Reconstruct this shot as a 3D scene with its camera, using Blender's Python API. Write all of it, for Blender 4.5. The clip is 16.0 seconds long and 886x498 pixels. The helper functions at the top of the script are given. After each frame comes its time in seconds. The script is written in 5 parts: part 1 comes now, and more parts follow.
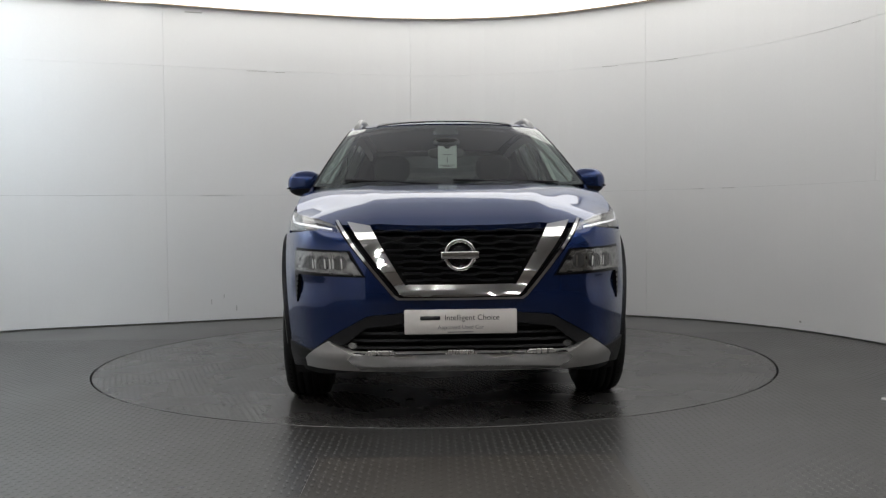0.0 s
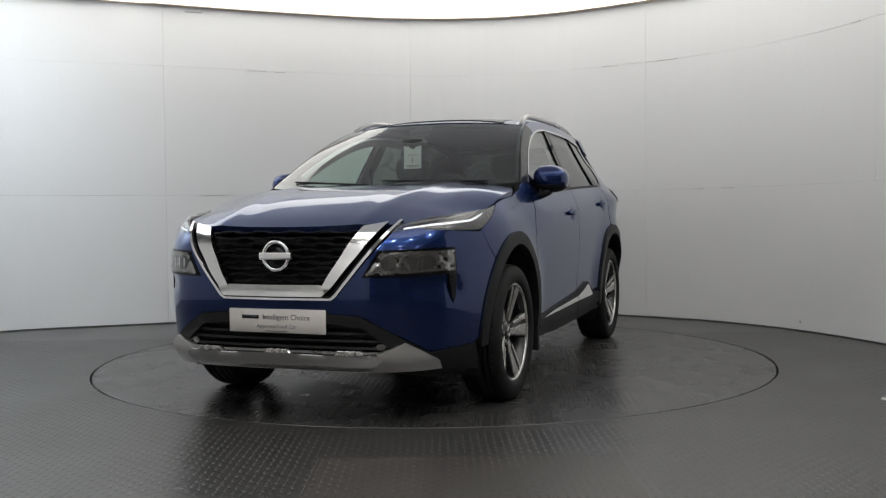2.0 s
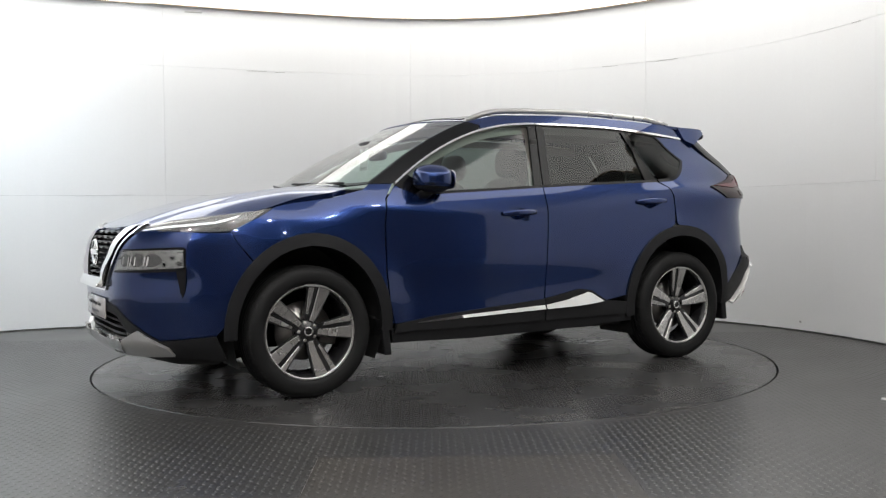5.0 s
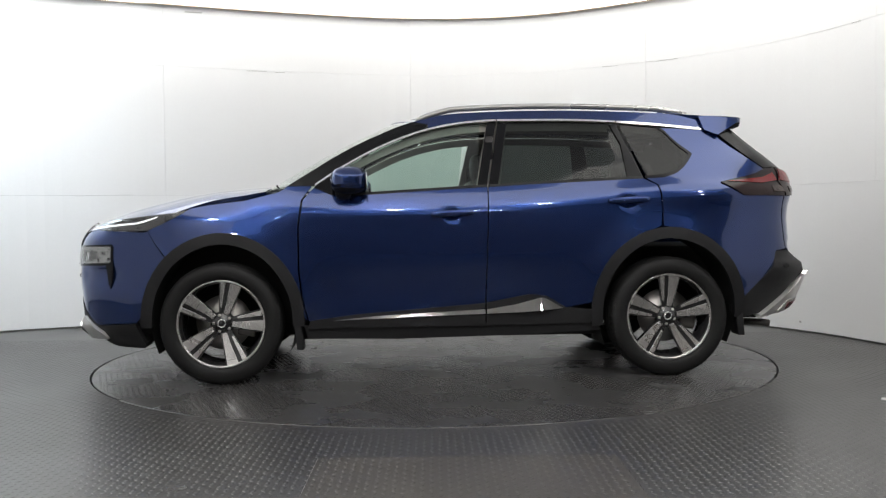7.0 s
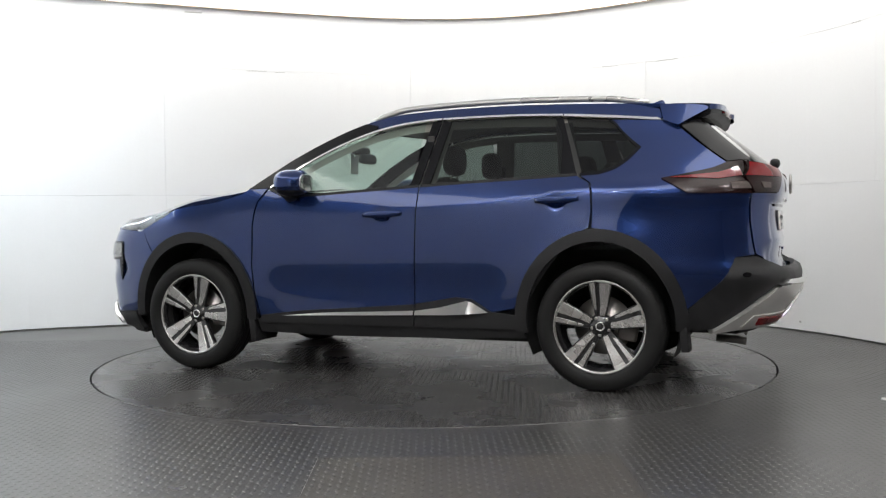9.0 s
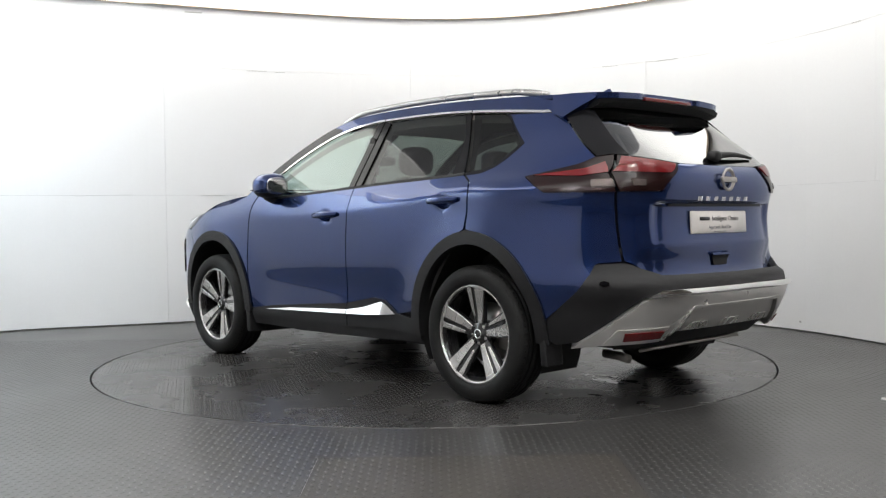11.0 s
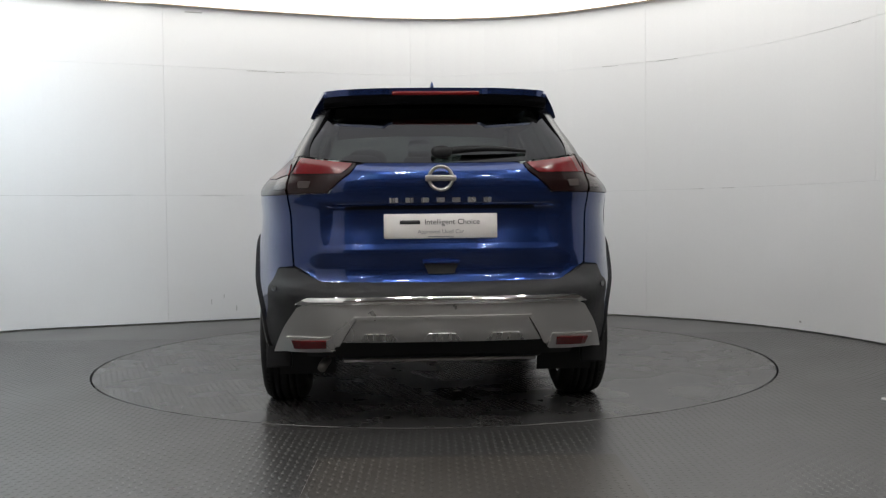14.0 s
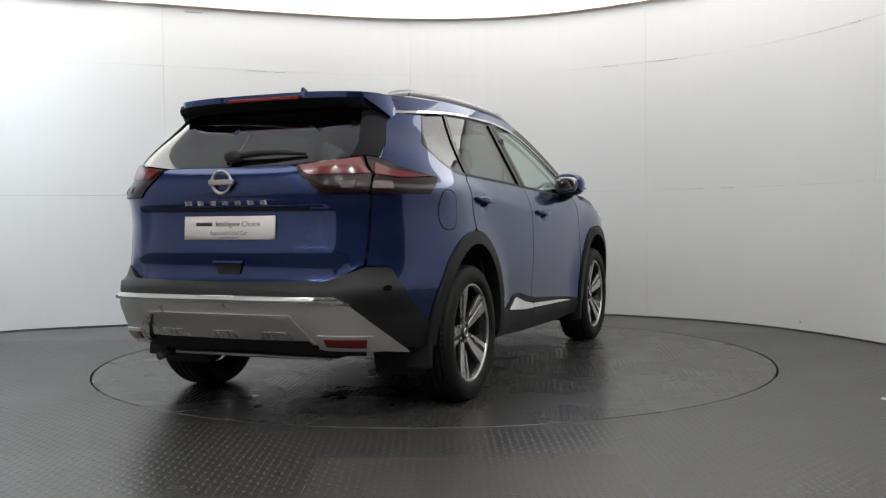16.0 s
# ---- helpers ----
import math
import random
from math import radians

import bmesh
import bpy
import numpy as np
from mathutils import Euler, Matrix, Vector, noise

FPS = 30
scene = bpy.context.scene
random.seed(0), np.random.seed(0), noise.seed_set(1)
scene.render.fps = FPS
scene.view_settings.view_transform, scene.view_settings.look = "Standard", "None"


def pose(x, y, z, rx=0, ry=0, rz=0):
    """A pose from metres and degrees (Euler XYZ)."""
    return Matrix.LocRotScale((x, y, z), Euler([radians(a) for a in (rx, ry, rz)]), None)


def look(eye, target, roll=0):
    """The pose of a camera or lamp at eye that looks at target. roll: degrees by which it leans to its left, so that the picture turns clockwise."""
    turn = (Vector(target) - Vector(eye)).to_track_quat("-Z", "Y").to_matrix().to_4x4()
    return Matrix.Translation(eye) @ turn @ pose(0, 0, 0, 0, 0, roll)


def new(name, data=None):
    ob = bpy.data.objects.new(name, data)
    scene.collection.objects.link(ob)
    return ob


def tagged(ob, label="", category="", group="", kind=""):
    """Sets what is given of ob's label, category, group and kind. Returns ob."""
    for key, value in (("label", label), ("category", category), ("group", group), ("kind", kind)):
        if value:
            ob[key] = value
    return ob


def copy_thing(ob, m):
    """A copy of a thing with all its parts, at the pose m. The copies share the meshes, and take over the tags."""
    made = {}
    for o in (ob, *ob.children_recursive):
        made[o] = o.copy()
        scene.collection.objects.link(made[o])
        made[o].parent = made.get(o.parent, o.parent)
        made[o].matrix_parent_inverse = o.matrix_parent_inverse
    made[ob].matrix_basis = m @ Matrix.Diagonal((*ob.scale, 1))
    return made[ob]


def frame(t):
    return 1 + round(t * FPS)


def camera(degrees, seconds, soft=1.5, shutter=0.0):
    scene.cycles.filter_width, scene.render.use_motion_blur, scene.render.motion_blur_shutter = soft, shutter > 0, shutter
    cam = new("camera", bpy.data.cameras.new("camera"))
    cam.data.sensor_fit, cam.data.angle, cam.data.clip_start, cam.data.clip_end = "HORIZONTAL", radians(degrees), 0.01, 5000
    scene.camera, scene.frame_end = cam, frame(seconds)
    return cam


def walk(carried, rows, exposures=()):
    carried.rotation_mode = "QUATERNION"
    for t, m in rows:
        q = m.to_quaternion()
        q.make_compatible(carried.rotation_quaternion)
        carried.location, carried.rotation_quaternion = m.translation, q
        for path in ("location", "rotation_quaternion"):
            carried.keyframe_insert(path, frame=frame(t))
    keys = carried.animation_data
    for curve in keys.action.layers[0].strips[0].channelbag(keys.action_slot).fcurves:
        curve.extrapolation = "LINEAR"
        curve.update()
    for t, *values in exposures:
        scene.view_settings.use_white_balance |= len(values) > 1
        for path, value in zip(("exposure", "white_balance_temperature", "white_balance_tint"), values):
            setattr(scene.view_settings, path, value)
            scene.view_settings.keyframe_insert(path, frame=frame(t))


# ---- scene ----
from mathutils import geometry

# ---- camera ----
cam = camera(49.77, 16.0, soft=1.25)
EYE = Vector((0.0, -6.702, 0.982))
YAW, DIP = radians(0.546), radians(-1.902)
AIM = EYE + Vector((math.sin(YAW) * math.cos(DIP), math.cos(YAW) * math.cos(DIP), math.sin(DIP)))
STAND = look(EYE, AIM, -0.641)
EXPOSE = [(0, 0.06), (2, 0.04), (3.5, 0.2), (4, 0.42), (6.5, 0.64), (7.5, 0.72), (9, 0.84), (11.5, 0.80), (12.5, 0.76), (13.5, 0.42), (14.5, 0.26), (16, 0.32)]
walk(cam, [(0, STAND), (16.0, STAND)], EXPOSE)

# ---- light ----
world = bpy.data.worlds.new("world")
scene.world = world
world.use_nodes = True
world.node_tree.nodes["Background"].inputs[0].default_value = (0.72, 0.86, 1.0, 1)
world.node_tree.nodes["Background"].inputs[1].default_value = 0.25
GLOW = 1.62          # of the ceiling's light ring
SIDE = 7.0           # of the unseen cool fill panel added beside the wall
HALL = 300.0         # of the ceiling lamps behind the camera


# ---- materials ----
def mat(name, color, rough=.5, metal=0., coat=0., bump=0., scale=40., vary=.12, spec=.5, stretch=(1, 1, 1), space="Object", rvary=.1, emit=0., trans=0., big=3.):
    """A surface with variation at two scales in colour and roughness, and fine relief."""
    m = bpy.data.materials.new(name)
    m.use_nodes = True
    nt = m.node_tree
    b = nt.nodes["Principled BSDF"]
    L = nt.links.new
    b.inputs["Roughness"].default_value = rough
    b.inputs["Metallic"].default_value = metal
    b.inputs["Coat Weight"].default_value = coat
    b.inputs["Coat Roughness"].default_value = .03
    b.inputs["Specular IOR Level"].default_value = spec
    b.inputs["Transmission Weight"].default_value = trans
    b.inputs["Base Color"].default_value = (*color, 1)
    if emit:
        b.inputs["Emission Color"].default_value = (*color, 1)
        b.inputs["Emission Strength"].default_value = emit
    tc = nt.nodes.new("ShaderNodeTexCoord")
    mp = nt.nodes.new("ShaderNodeMapping")
    mp.inputs["Scale"].default_value = stretch
    L(tc.outputs[space], mp.inputs[0])
    n1, n2 = nt.nodes.new("ShaderNodeTexNoise"), nt.nodes.new("ShaderNodeTexNoise")
    n1.inputs["Scale"].default_value, n2.inputs["Scale"].default_value = scale, big
    n1.inputs["Detail"].default_value, n2.inputs["Detail"].default_value = 4, 5
    L(mp.outputs[0], n1.inputs[0]), L(mp.outputs[0], n2.inputs[0])
    if vary:
        mul = nt.nodes.new("ShaderNodeMath")
        mul.operation = "MULTIPLY_ADD"
        mul.inputs[1].default_value, mul.inputs[2].default_value = .45, .28
        L(n1.outputs[0], mul.inputs[0])
        add = nt.nodes.new("ShaderNodeMath")
        add.operation = "MULTIPLY_ADD"
        add.inputs[1].default_value = .55
        L(n2.outputs[0], add.inputs[0]), L(mul.outputs[0], add.inputs[2])
        ramp = nt.nodes.new("ShaderNodeMapRange")
        ramp.inputs[1].default_value, ramp.inputs[2].default_value = .40, 1.16
        ramp.inputs[3].default_value, ramp.inputs[4].default_value = 1 - vary, 1 + vary
        L(add.outputs[0], ramp.inputs[0])
        mix = nt.nodes.new("ShaderNodeVectorMath")
        mix.operation = "SCALE"
        mix.inputs[0].default_value = color
        L(ramp.outputs[0], mix.inputs["Scale"])
        L(mix.outputs[0], b.inputs["Base Color"])
        if rvary:
            rr = nt.nodes.new("ShaderNodeMapRange")
            rr.inputs[1].default_value, rr.inputs[2].default_value = .15, .85
            rr.inputs[3].default_value, rr.inputs[4].default_value = max(rough - rvary, .01), rough + rvary
            L(n2.outputs[0], rr.inputs[0]), L(rr.outputs[0], b.inputs["Roughness"])
    if bump:
        bp = nt.nodes.new("ShaderNodeBump")
        bp.inputs["Strength"].default_value, bp.inputs["Distance"].default_value = bump, .002
        L(n1.outputs[0], bp.inputs["Height"]), L(bp.outputs[0], b.inputs["Normal"])
    return m


def glass(name, tint, clear, rough=.0, gloss=.06):
    """A thin pane: tinted see-through with a mirror sheen."""
    m = bpy.data.materials.new(name)
    m.use_nodes = True
    nt = m.node_tree
    nt.nodes.clear()
    out = nt.nodes.new("ShaderNodeOutputMaterial")
    tr, gl, mx, lw, pw, ma = (nt.nodes.new("ShaderNode" + k) for k in ("BsdfTransparent", "BsdfGlossy", "MixShader", "LayerWeight", "Math", "Math"))
    tr.inputs[0].default_value = (*[c * clear for c in tint], 1)
    gl.inputs["Roughness"].default_value = rough
    gl.inputs[0].default_value = (1, 1, 1, 1)
    lw.inputs[0].default_value = .5
    pw.operation, ma.operation = "POWER", "MULTIPLY_ADD"
    pw.inputs[1].default_value = 4.5
    ma.inputs[1].default_value, ma.inputs[2].default_value = .9, gloss
    nt.links.new(lw.outputs["Facing"], pw.inputs[0])
    nt.links.new(pw.outputs[0], ma.inputs[0]), nt.links.new(ma.outputs[0], mx.inputs[0])
    nt.links.new(tr.outputs[0], mx.inputs[1]), nt.links.new(gl.outputs[0], mx.inputs[2])
    nt.links.new(mx.outputs[0], out.inputs[0])
    return m


PAINT = mat("blue_pearl_paint", (.0100, .0285, .118), .25, .76, coat=1, scale=900, vary=.10, rvary=.03, big=2)
PAINT.node_tree.nodes["Principled BSDF"].inputs["Specular Tint"].default_value = (.55, .62, .82, 1)   # the flakes stay blue at a flat angle
GLOSSBLACK = mat("gloss_black", (.005, .005, .006), .12, spec=.22, scale=300, vary=.2, rvary=.04)
CLAD = mat("textured_black_plastic", (.011, .011, .012), .50, spec=.3, bump=.5, scale=700, vary=.2)
RUBBER = mat("tyre_rubber", (.009, .009, .009), .60, spec=.25, bump=.35, scale=260, vary=.3)
DARK = mat("underbody_black", (.008, .008, .008), .7, bump=.4, scale=60, vary=.3)
GRILLE = mat("grille_black", (.005, .005, .006), .32, scale=200, vary=.2)
PILLARBLACK = mat("satin_black_pillar", (.007, .007, .008), .22, spec=.25, scale=200, vary=.2)
UNDERBLACK = mat("spoiler_shade_black", (.006, .006, .007), .45, spec=.12, scale=200, vary=.2)
CHROME = mat("chrome", (.86, .86, .85), .06, 1, scale=30, vary=.03, rvary=.03)
SATIN = mat("satin_silver_paint", (.58, .57, .555), .30, .72, scale=500, vary=.06)
MACHINED = mat("machined_alloy", (.60, .585, .57), .27, .85, scale=220, vary=.08, stretch=(1, 12, 1))
ALLOYBLACK = mat("alloy_black", (.012, .012, .013), .25, coat=.5, scale=200, vary=.2)
STEEL = mat("brake_steel", (.42, .40, .38), .38, 1, scale=150, vary=.2)
CAST = mat("cast_iron_caliper", (.16, .15, .14), .5, .7, bump=.5, scale=120, vary=.3)
WINDSCREEN = glass("windscreen_glass", (.80, .93, .86), .86)
SIDEGLASS = glass("door_glass", (.78, .93, .86), .82)
PRIVACY = glass("privacy_glass", (.78, .90, .86), .22, gloss=.03)
DEEPGLASS = glass("dark_quarter_glass", (.80, .90, .88), .11, gloss=.025)
REARGLASS = glass("rear_window_glass", (.80, .90, .88), .08, gloss=.12)
LENS = glass("lamp_lens", (.95, .95, .95), .9)
REDLENS = mat("red_lamp_lens", (.13, .003, .005), .2, coat=.2, scale=60, vary=.2, rvary=.02)
SMOKE = mat("smoked_red_lens", (.012, .004, .004), .20, spec=.3, scale=60, vary=.3, rvary=.02)
CLEARLAMP = mat("clear_lamp_optic", (.075, .06, .057), .2, .5, bump=.8, scale=70, vary=.5)
HOUSING = mat("lamp_housing", (.10, .10, .10), .25, .6, scale=60, vary=.3)
REFLECTOR = mat("lamp_reflector", (.42, .42, .41), .18, .9, bump=1., scale=38, vary=.8)
DRL = mat("light_guide", (.95, .97, 1), .25, coat=1, scale=50, vary=.06, emit=.55)
PLATE = mat("plate_acrylic", (.66, .63, .60), .22, coat=.6, scale=80, vary=.05)
INK = mat("print_ink", (.02, .02, .022), .5, scale=80, vary=.2)
INKGREY = mat("grey_print_ink", (.16, .16, .17), .5, scale=80, vary=.2)
PAPER = mat("white_card", (.80, .80, .79), .55, scale=60, vary=.05)
FABRIC = mat("black_leather", (.030, .028, .027), .55, bump=.5, scale=180, vary=.25)
TRIM = mat("grey_cabin_plastic", (.05, .05, .05), .6, bump=.4, scale=300, vary=.2)
LINER = mat("headlining_cloth", (.42, .40, .37), .9, bump=.4, scale=400, vary=.08)
BEIGE = mat("pillar_trim", (.40, .38, .34), .7, bump=.3, scale=300, vary=.08)
MIRRORGLASS = mat("mirror_glass", (.9, .9, .9), .02, 1, scale=20, vary=.02, rvary=0)

# ---- body surface ----
FZ = ([.20, .26, .33, .45, .60, .75, .86, .93, 1.0, 1.08, 1.2], [2.17, 2.23, 2.285, 2.29, 2.31, 2.305, 2.29, 2.24, 2.14, 2.0, 1.8])
BZ = ([.20, .28, .36, .46, .58, .66, .73, .80, .95, 1.05, 1.12, 1.20, 1.25, 1.30, 1.50, 1.65], [2.02, 2.12, 2.23, 2.32, 2.375, 2.37, 2.30, 2.285, 2.275, 2.285, 2.31, 2.30, 2.25, 2.18, 1.93, 1.77])
WZ = ([.20, .28, .36, .50, .70, .88, .98, 1.06, 1.12, 1.17, 1.25, 1.40, 1.55, 1.63, 1.70], [.85, .87, .882, .893, .898, .895, .886, .870, .852, .830, .794, .724, .654, .614, .57])
SHOULDER = ([-1.7, -1.35, -1.0, -.6, 0, .5, .9, 1.2, 1.5], [1.172, 1.165, 1.09, 1.045, 1.010, 1.002, 1.035, 1.06, 1.07])
X0, X1, QF, QB = 1.42, -1.40, 4.8, 4.6


def smooth(a):
    a = np.clip(a, 0, 1)
    return a * a * (3 - 2 * a)


def HANN(w):
    """Bell weights for rounding a table off."""
    d = np.linspace(-1, 1, 13)[1:-1]
    k = (1 + np.cos(np.pi * d)) / np.sum(1 + np.cos(np.pi * d))
    return list(zip(d * w, k))


BELL = HANN(.065)


def curve(tab, z):
    return sum(k * np.interp(z + d, *tab) for d, k in BELL)


def quarter(q):
    p = np.pi / 2 * np.linspace(0, 1, 4001) ** 4
    xs, ys = np.cos(p), .9 * np.sin(p) ** (2 / q)
    s = np.concatenate([[0], np.cumsum(np.hypot(np.diff(xs), np.diff(ys)))])
    return s, p


SF, PF = quarter(QF)
SB, PB = quarter(QB)
LF, LB = SF[-1], SB[-1]
LM = LF + X0 - X1


def tail_power(z):
    """How square the tail's corners are in plan."""
    return QB + 5.5 * smooth((z - 1.16) / .22)


def width(x, z):
    w = curve(WZ, z)
    w = w - .034 * smooth((x - .75) / .8) * smooth((z - .95) / .20)      # bonnet shoulders draw in
    w = w - .052 * smooth((-x - .7) / 1.1) * smooth((z - 1.2) / .27)      # the cabin narrows to the rear
    dz = z - .52
    w = w - .016 * np.exp(-(dz / .16) ** 2) * smooth((1.0 - np.abs(x + .02)) / .35)   # hollow low in the doors
    dz = z - np.interp(x, SHOULDER[0], SHOULDER[1])
    w = w + .015 * np.exp(-np.sqrt(dz * dz + 1e-4) / .075) * smooth((1.30 - x) / .6) * smooth((x + 1.95) / .3)   # shoulder crease
    w = w + .040 * np.exp(-((z - 1.12) / .09) ** 2) * smooth((-x - .85) / 1.1)        # haunch at the tail lamps
    w = w + .020 * smooth((-x - .95) / .8) * smooth((1.22 - z) / .12) * smooth((z - .50) / .2)   # fuller hips
    for cx in (1.3525, -1.3525):
        w = w + .018 * np.exp(-((np.hypot(x - cx, z - .38) - .46) / .13) ** 2)        # arch flares
    return w


def surf(s, z):
    """Point of the body's left side (s > 0) or right side, s metres round from the middle of the nose, at height z."""
    s, z = np.asarray(s, float), np.asarray(z, float)
    over = np.abs(s) > LM + LB
    s = np.where(over, s - np.sign(s) * 2 * (LM + LB), s)
    a = np.abs(s)
    fx, bx = curve(FZ, z), curve(BZ, z)
    p = np.interp(a, SF, PF)
    pb = np.interp(LM + LB - a, SB, PB)
    xf = X0 + (fx - X0) * np.cos(p)
    xb = X1 - (bx + X1) * np.cos(pb)
    xm = X0 - (a - LF)
    x = np.where(a < LF, xf, np.where(a < LM, xm, xb))
    k = np.where(a < LF, np.sin(p) ** (2 / QF), np.where(a < LM, 1, np.sin(pb) ** (2 / tail_power(z))))
    return np.stack([x, np.sign(s) * width(x, z) * k, z + 0 * x], -1)


def sx(x, z):
    """s of the side at x."""
    if x > X0:
        c = np.clip((x - X0) / (curve(FZ, z) - X0), 0, 1)
        return float(np.interp(np.arccos(c), PF, SF))
    if x > X1:
        return LF + X0 - x
    c = np.clip((X1 - x) / (curve(BZ, z) + X1), 0, 1)
    return float(LM + LB - np.interp(np.arccos(c), PB, SB))


def sf(y, z):
    """s of the nose at y."""
    k = min(abs(y) / float(width(1.9, z)), 1)
    return math.copysign(float(np.interp(np.arcsin(k ** (QF / 2)), PF, SF)), y)


def sb(y, z):
    """s of the tail at y (left side; for the right, its mirror)."""
    k = min(abs(y) / float(width(-2.0, z)), 1)
    return LM + LB - math.copysign(float(np.interp(np.arcsin(k ** (float(tail_power(z)) / 2)), PB, SB)), y)

# ---- mesh helpers ----
def part(name, bm, material, parent=None, label="", smooth_faces=True):
    me = bpy.data.meshes.new(name)
    bm.to_mesh(me)
    bm.free()
    return link(name, me, material, parent, label, smooth_faces)


def link(name, me, material, parent=None, label="", smooth_faces=None):
    me.materials.clear()
    me.materials.append(material)
    if smooth_faces is not None:
        for p in me.polygons:
            p.use_smooth = smooth_faces
    ob = new(name, me)
    ob.parent = parent
    return tagged(ob, label)


def inside(pts, poly):
    x, y = pts[:, 0], pts[:, 1]
    ok = np.zeros(len(pts), bool)
    n = len(poly)
    for i in range(n):
        (xa, ya), (xb, yb) = poly[i], poly[(i + 1) % n]
        if ya != yb:
            ok ^= ((ya > y) != (yb > y)) & (x < (xb - xa) * (y - ya) / (yb - ya) + xa)
    return ok


def dense(poly, step, closed=True):
    out = []
    n = len(poly)
    for i in range(n if closed else n - 1):
        a, b = np.array(poly[i], float), np.array(poly[(i + 1) % n], float)
        k = max(1, int(np.ceil(np.linalg.norm(b - a) / step)))
        out += [a + (b - a) * j / k for j in range(k)]
    if not closed:
        out.append(np.array(poly[-1], float))
    return out


def sheet(name, outline, mapf, material, parent, label="", step=.035, lift=0., rim=.012, flip=False):
    """A curved panel: a flat outline, filled with a fine net, laid on the surface mapf(a, b), raised by lift, its edges folded in by rim."""
    from_2d = geometry.delaunay_2d_cdt
    edge = dense(outline, step)
    E2 = np.array(edge)
    lo, hi = E2.min(0), E2.max(0)
    ga, gb = np.meshgrid(np.arange(lo[0] + step / 2, hi[0], step), np.arange(lo[1] + step / 2, hi[1], step))
    G = np.stack([ga.ravel(), gb.ravel()], -1)
    if len(G):
        G = G[inside(G, edge)]
    if len(G):
        d = np.full(len(G), 9.)
        for a in E2:
            d = np.minimum(d, np.hypot(*(G - a).T))
        G = G[d > .45 * step]
    n = len(edge)
    allv = [Vector(map(float, p)) for p in edge] + [Vector(map(float, p)) for p in G]
    vs, _, fs, ov, _, _ = from_2d(allv, [(i, (i + 1) % n) for i in range(n)], [], 1, 1e-6)
    V2 = np.array([tuple(v) for v in vs])
    e = 1e-3
    P = mapf(V2[:, 0], V2[:, 1])
    N = np.cross(mapf(V2[:, 0] + e, V2[:, 1]) - mapf(V2[:, 0] - e, V2[:, 1]), mapf(V2[:, 0], V2[:, 1] + e) - mapf(V2[:, 0], V2[:, 1] - e))
    N /= np.maximum(np.linalg.norm(N, axis=1, keepdims=True), 1e-12)
    if flip:
        N = -N
    up = lift(V2[:, 0], V2[:, 1])[:, None] if callable(lift) else lift
    P = P + N * up
    verts = [tuple(p) for p in P]
    faces = [tuple(f) for f in fs]
    nrm = np.cross(P[[f[1] for f in faces]] - P[[f[0] for f in faces]], P[[f[2] for f in faces]] - P[[f[0] for f in faces]])
    faces = [f if np.dot(nrm[i], N[f[0]]) > 0 else f[::-1] for i, f in enumerate(faces)]
    if rim:
        count = {}
        for f in faces:
            for i in range(3):
                a, b = f[i], f[(i + 1) % 3]
                count[(a, b)] = 1
        border = [k for k in count if (k[1], k[0]) not in count]
        outer, inner = {}, {}
        for a, b in border:
            for q in (a, b):
                if q not in outer:
                    outer[q] = len(verts)
                    verts.append(tuple(P[q]))
                    inner[q] = len(verts)
                    verts.append(tuple(P[q] - N[q] * rim))
        faces += [(outer[b], outer[a], inner[a], inner[b]) for a, b in border]
    me = bpy.data.meshes.new(name)
    me.from_pydata(verts, [], faces)
    return link(name, me, material, parent, label, True)


def ring_loft(loops, closed=True, caps=True):
    """A bmesh through loops of equal count."""
    bm = bmesh.new()
    rows = [[bm.verts.new(tuple(map(float, p))) for p in lp] for lp in loops]
    n = len(rows[0])
    for a, b in zip(rows, rows[1:]):
        for i in range(n if closed else n - 1):
            bm.faces.new((a[i], a[(i + 1) % n], b[(i + 1) % n], b[i]))
    if caps and closed:
        bm.faces.new(rows[0][::-1])
        bm.faces.new(rows[-1])
    bmesh.ops.recalc_face_normals(bm, faces=bm.faces)
    return bm


def lathe(profile, n=64, axis="y"):
    """Turns (radius, offset) points round the y axis."""
    bm = bmesh.new()
    rows = []
    for r, o in profile:
        rows.append([bm.verts.new((r * math.cos(2 * math.pi * i / n), o, r * math.sin(2 * math.pi * i / n))) for i in range(n)] if r > 1e-6 else [bm.verts.new((0, o, 0))])
    for a, b in zip(rows, rows[1:]):
        for i in range(n):
            j = (i + 1) % n
            if len(a) == 1:
                bm.faces.new((a[0], b[j], b[i]))
            elif len(b) == 1:
                bm.faces.new((a[i], a[j], b[0]))
            else:
                bm.faces.new((a[i], a[j], b[j], b[i]))
    bmesh.ops.recalc_face_normals(bm, faces=bm.faces)
    return bm


def block(x0, x1, y0, y1, z0, z1, bev=.01, seg=2):
    bm = bmesh.new()
    bmesh.ops.create_cube(bm, size=1)
    for v in bm.verts:
        v.co = ((x0 + x1) / 2 + v.co.x * (x1 - x0), (y0 + y1) / 2 + v.co.y * (y1 - y0), (z0 + z1) / 2 + v.co.z * (z1 - z0))
    if bev:
        bmesh.ops.bevel(bm, geom=bm.edges[:], offset=bev, segments=seg, affect="EDGES", profile=.6)
    return bm


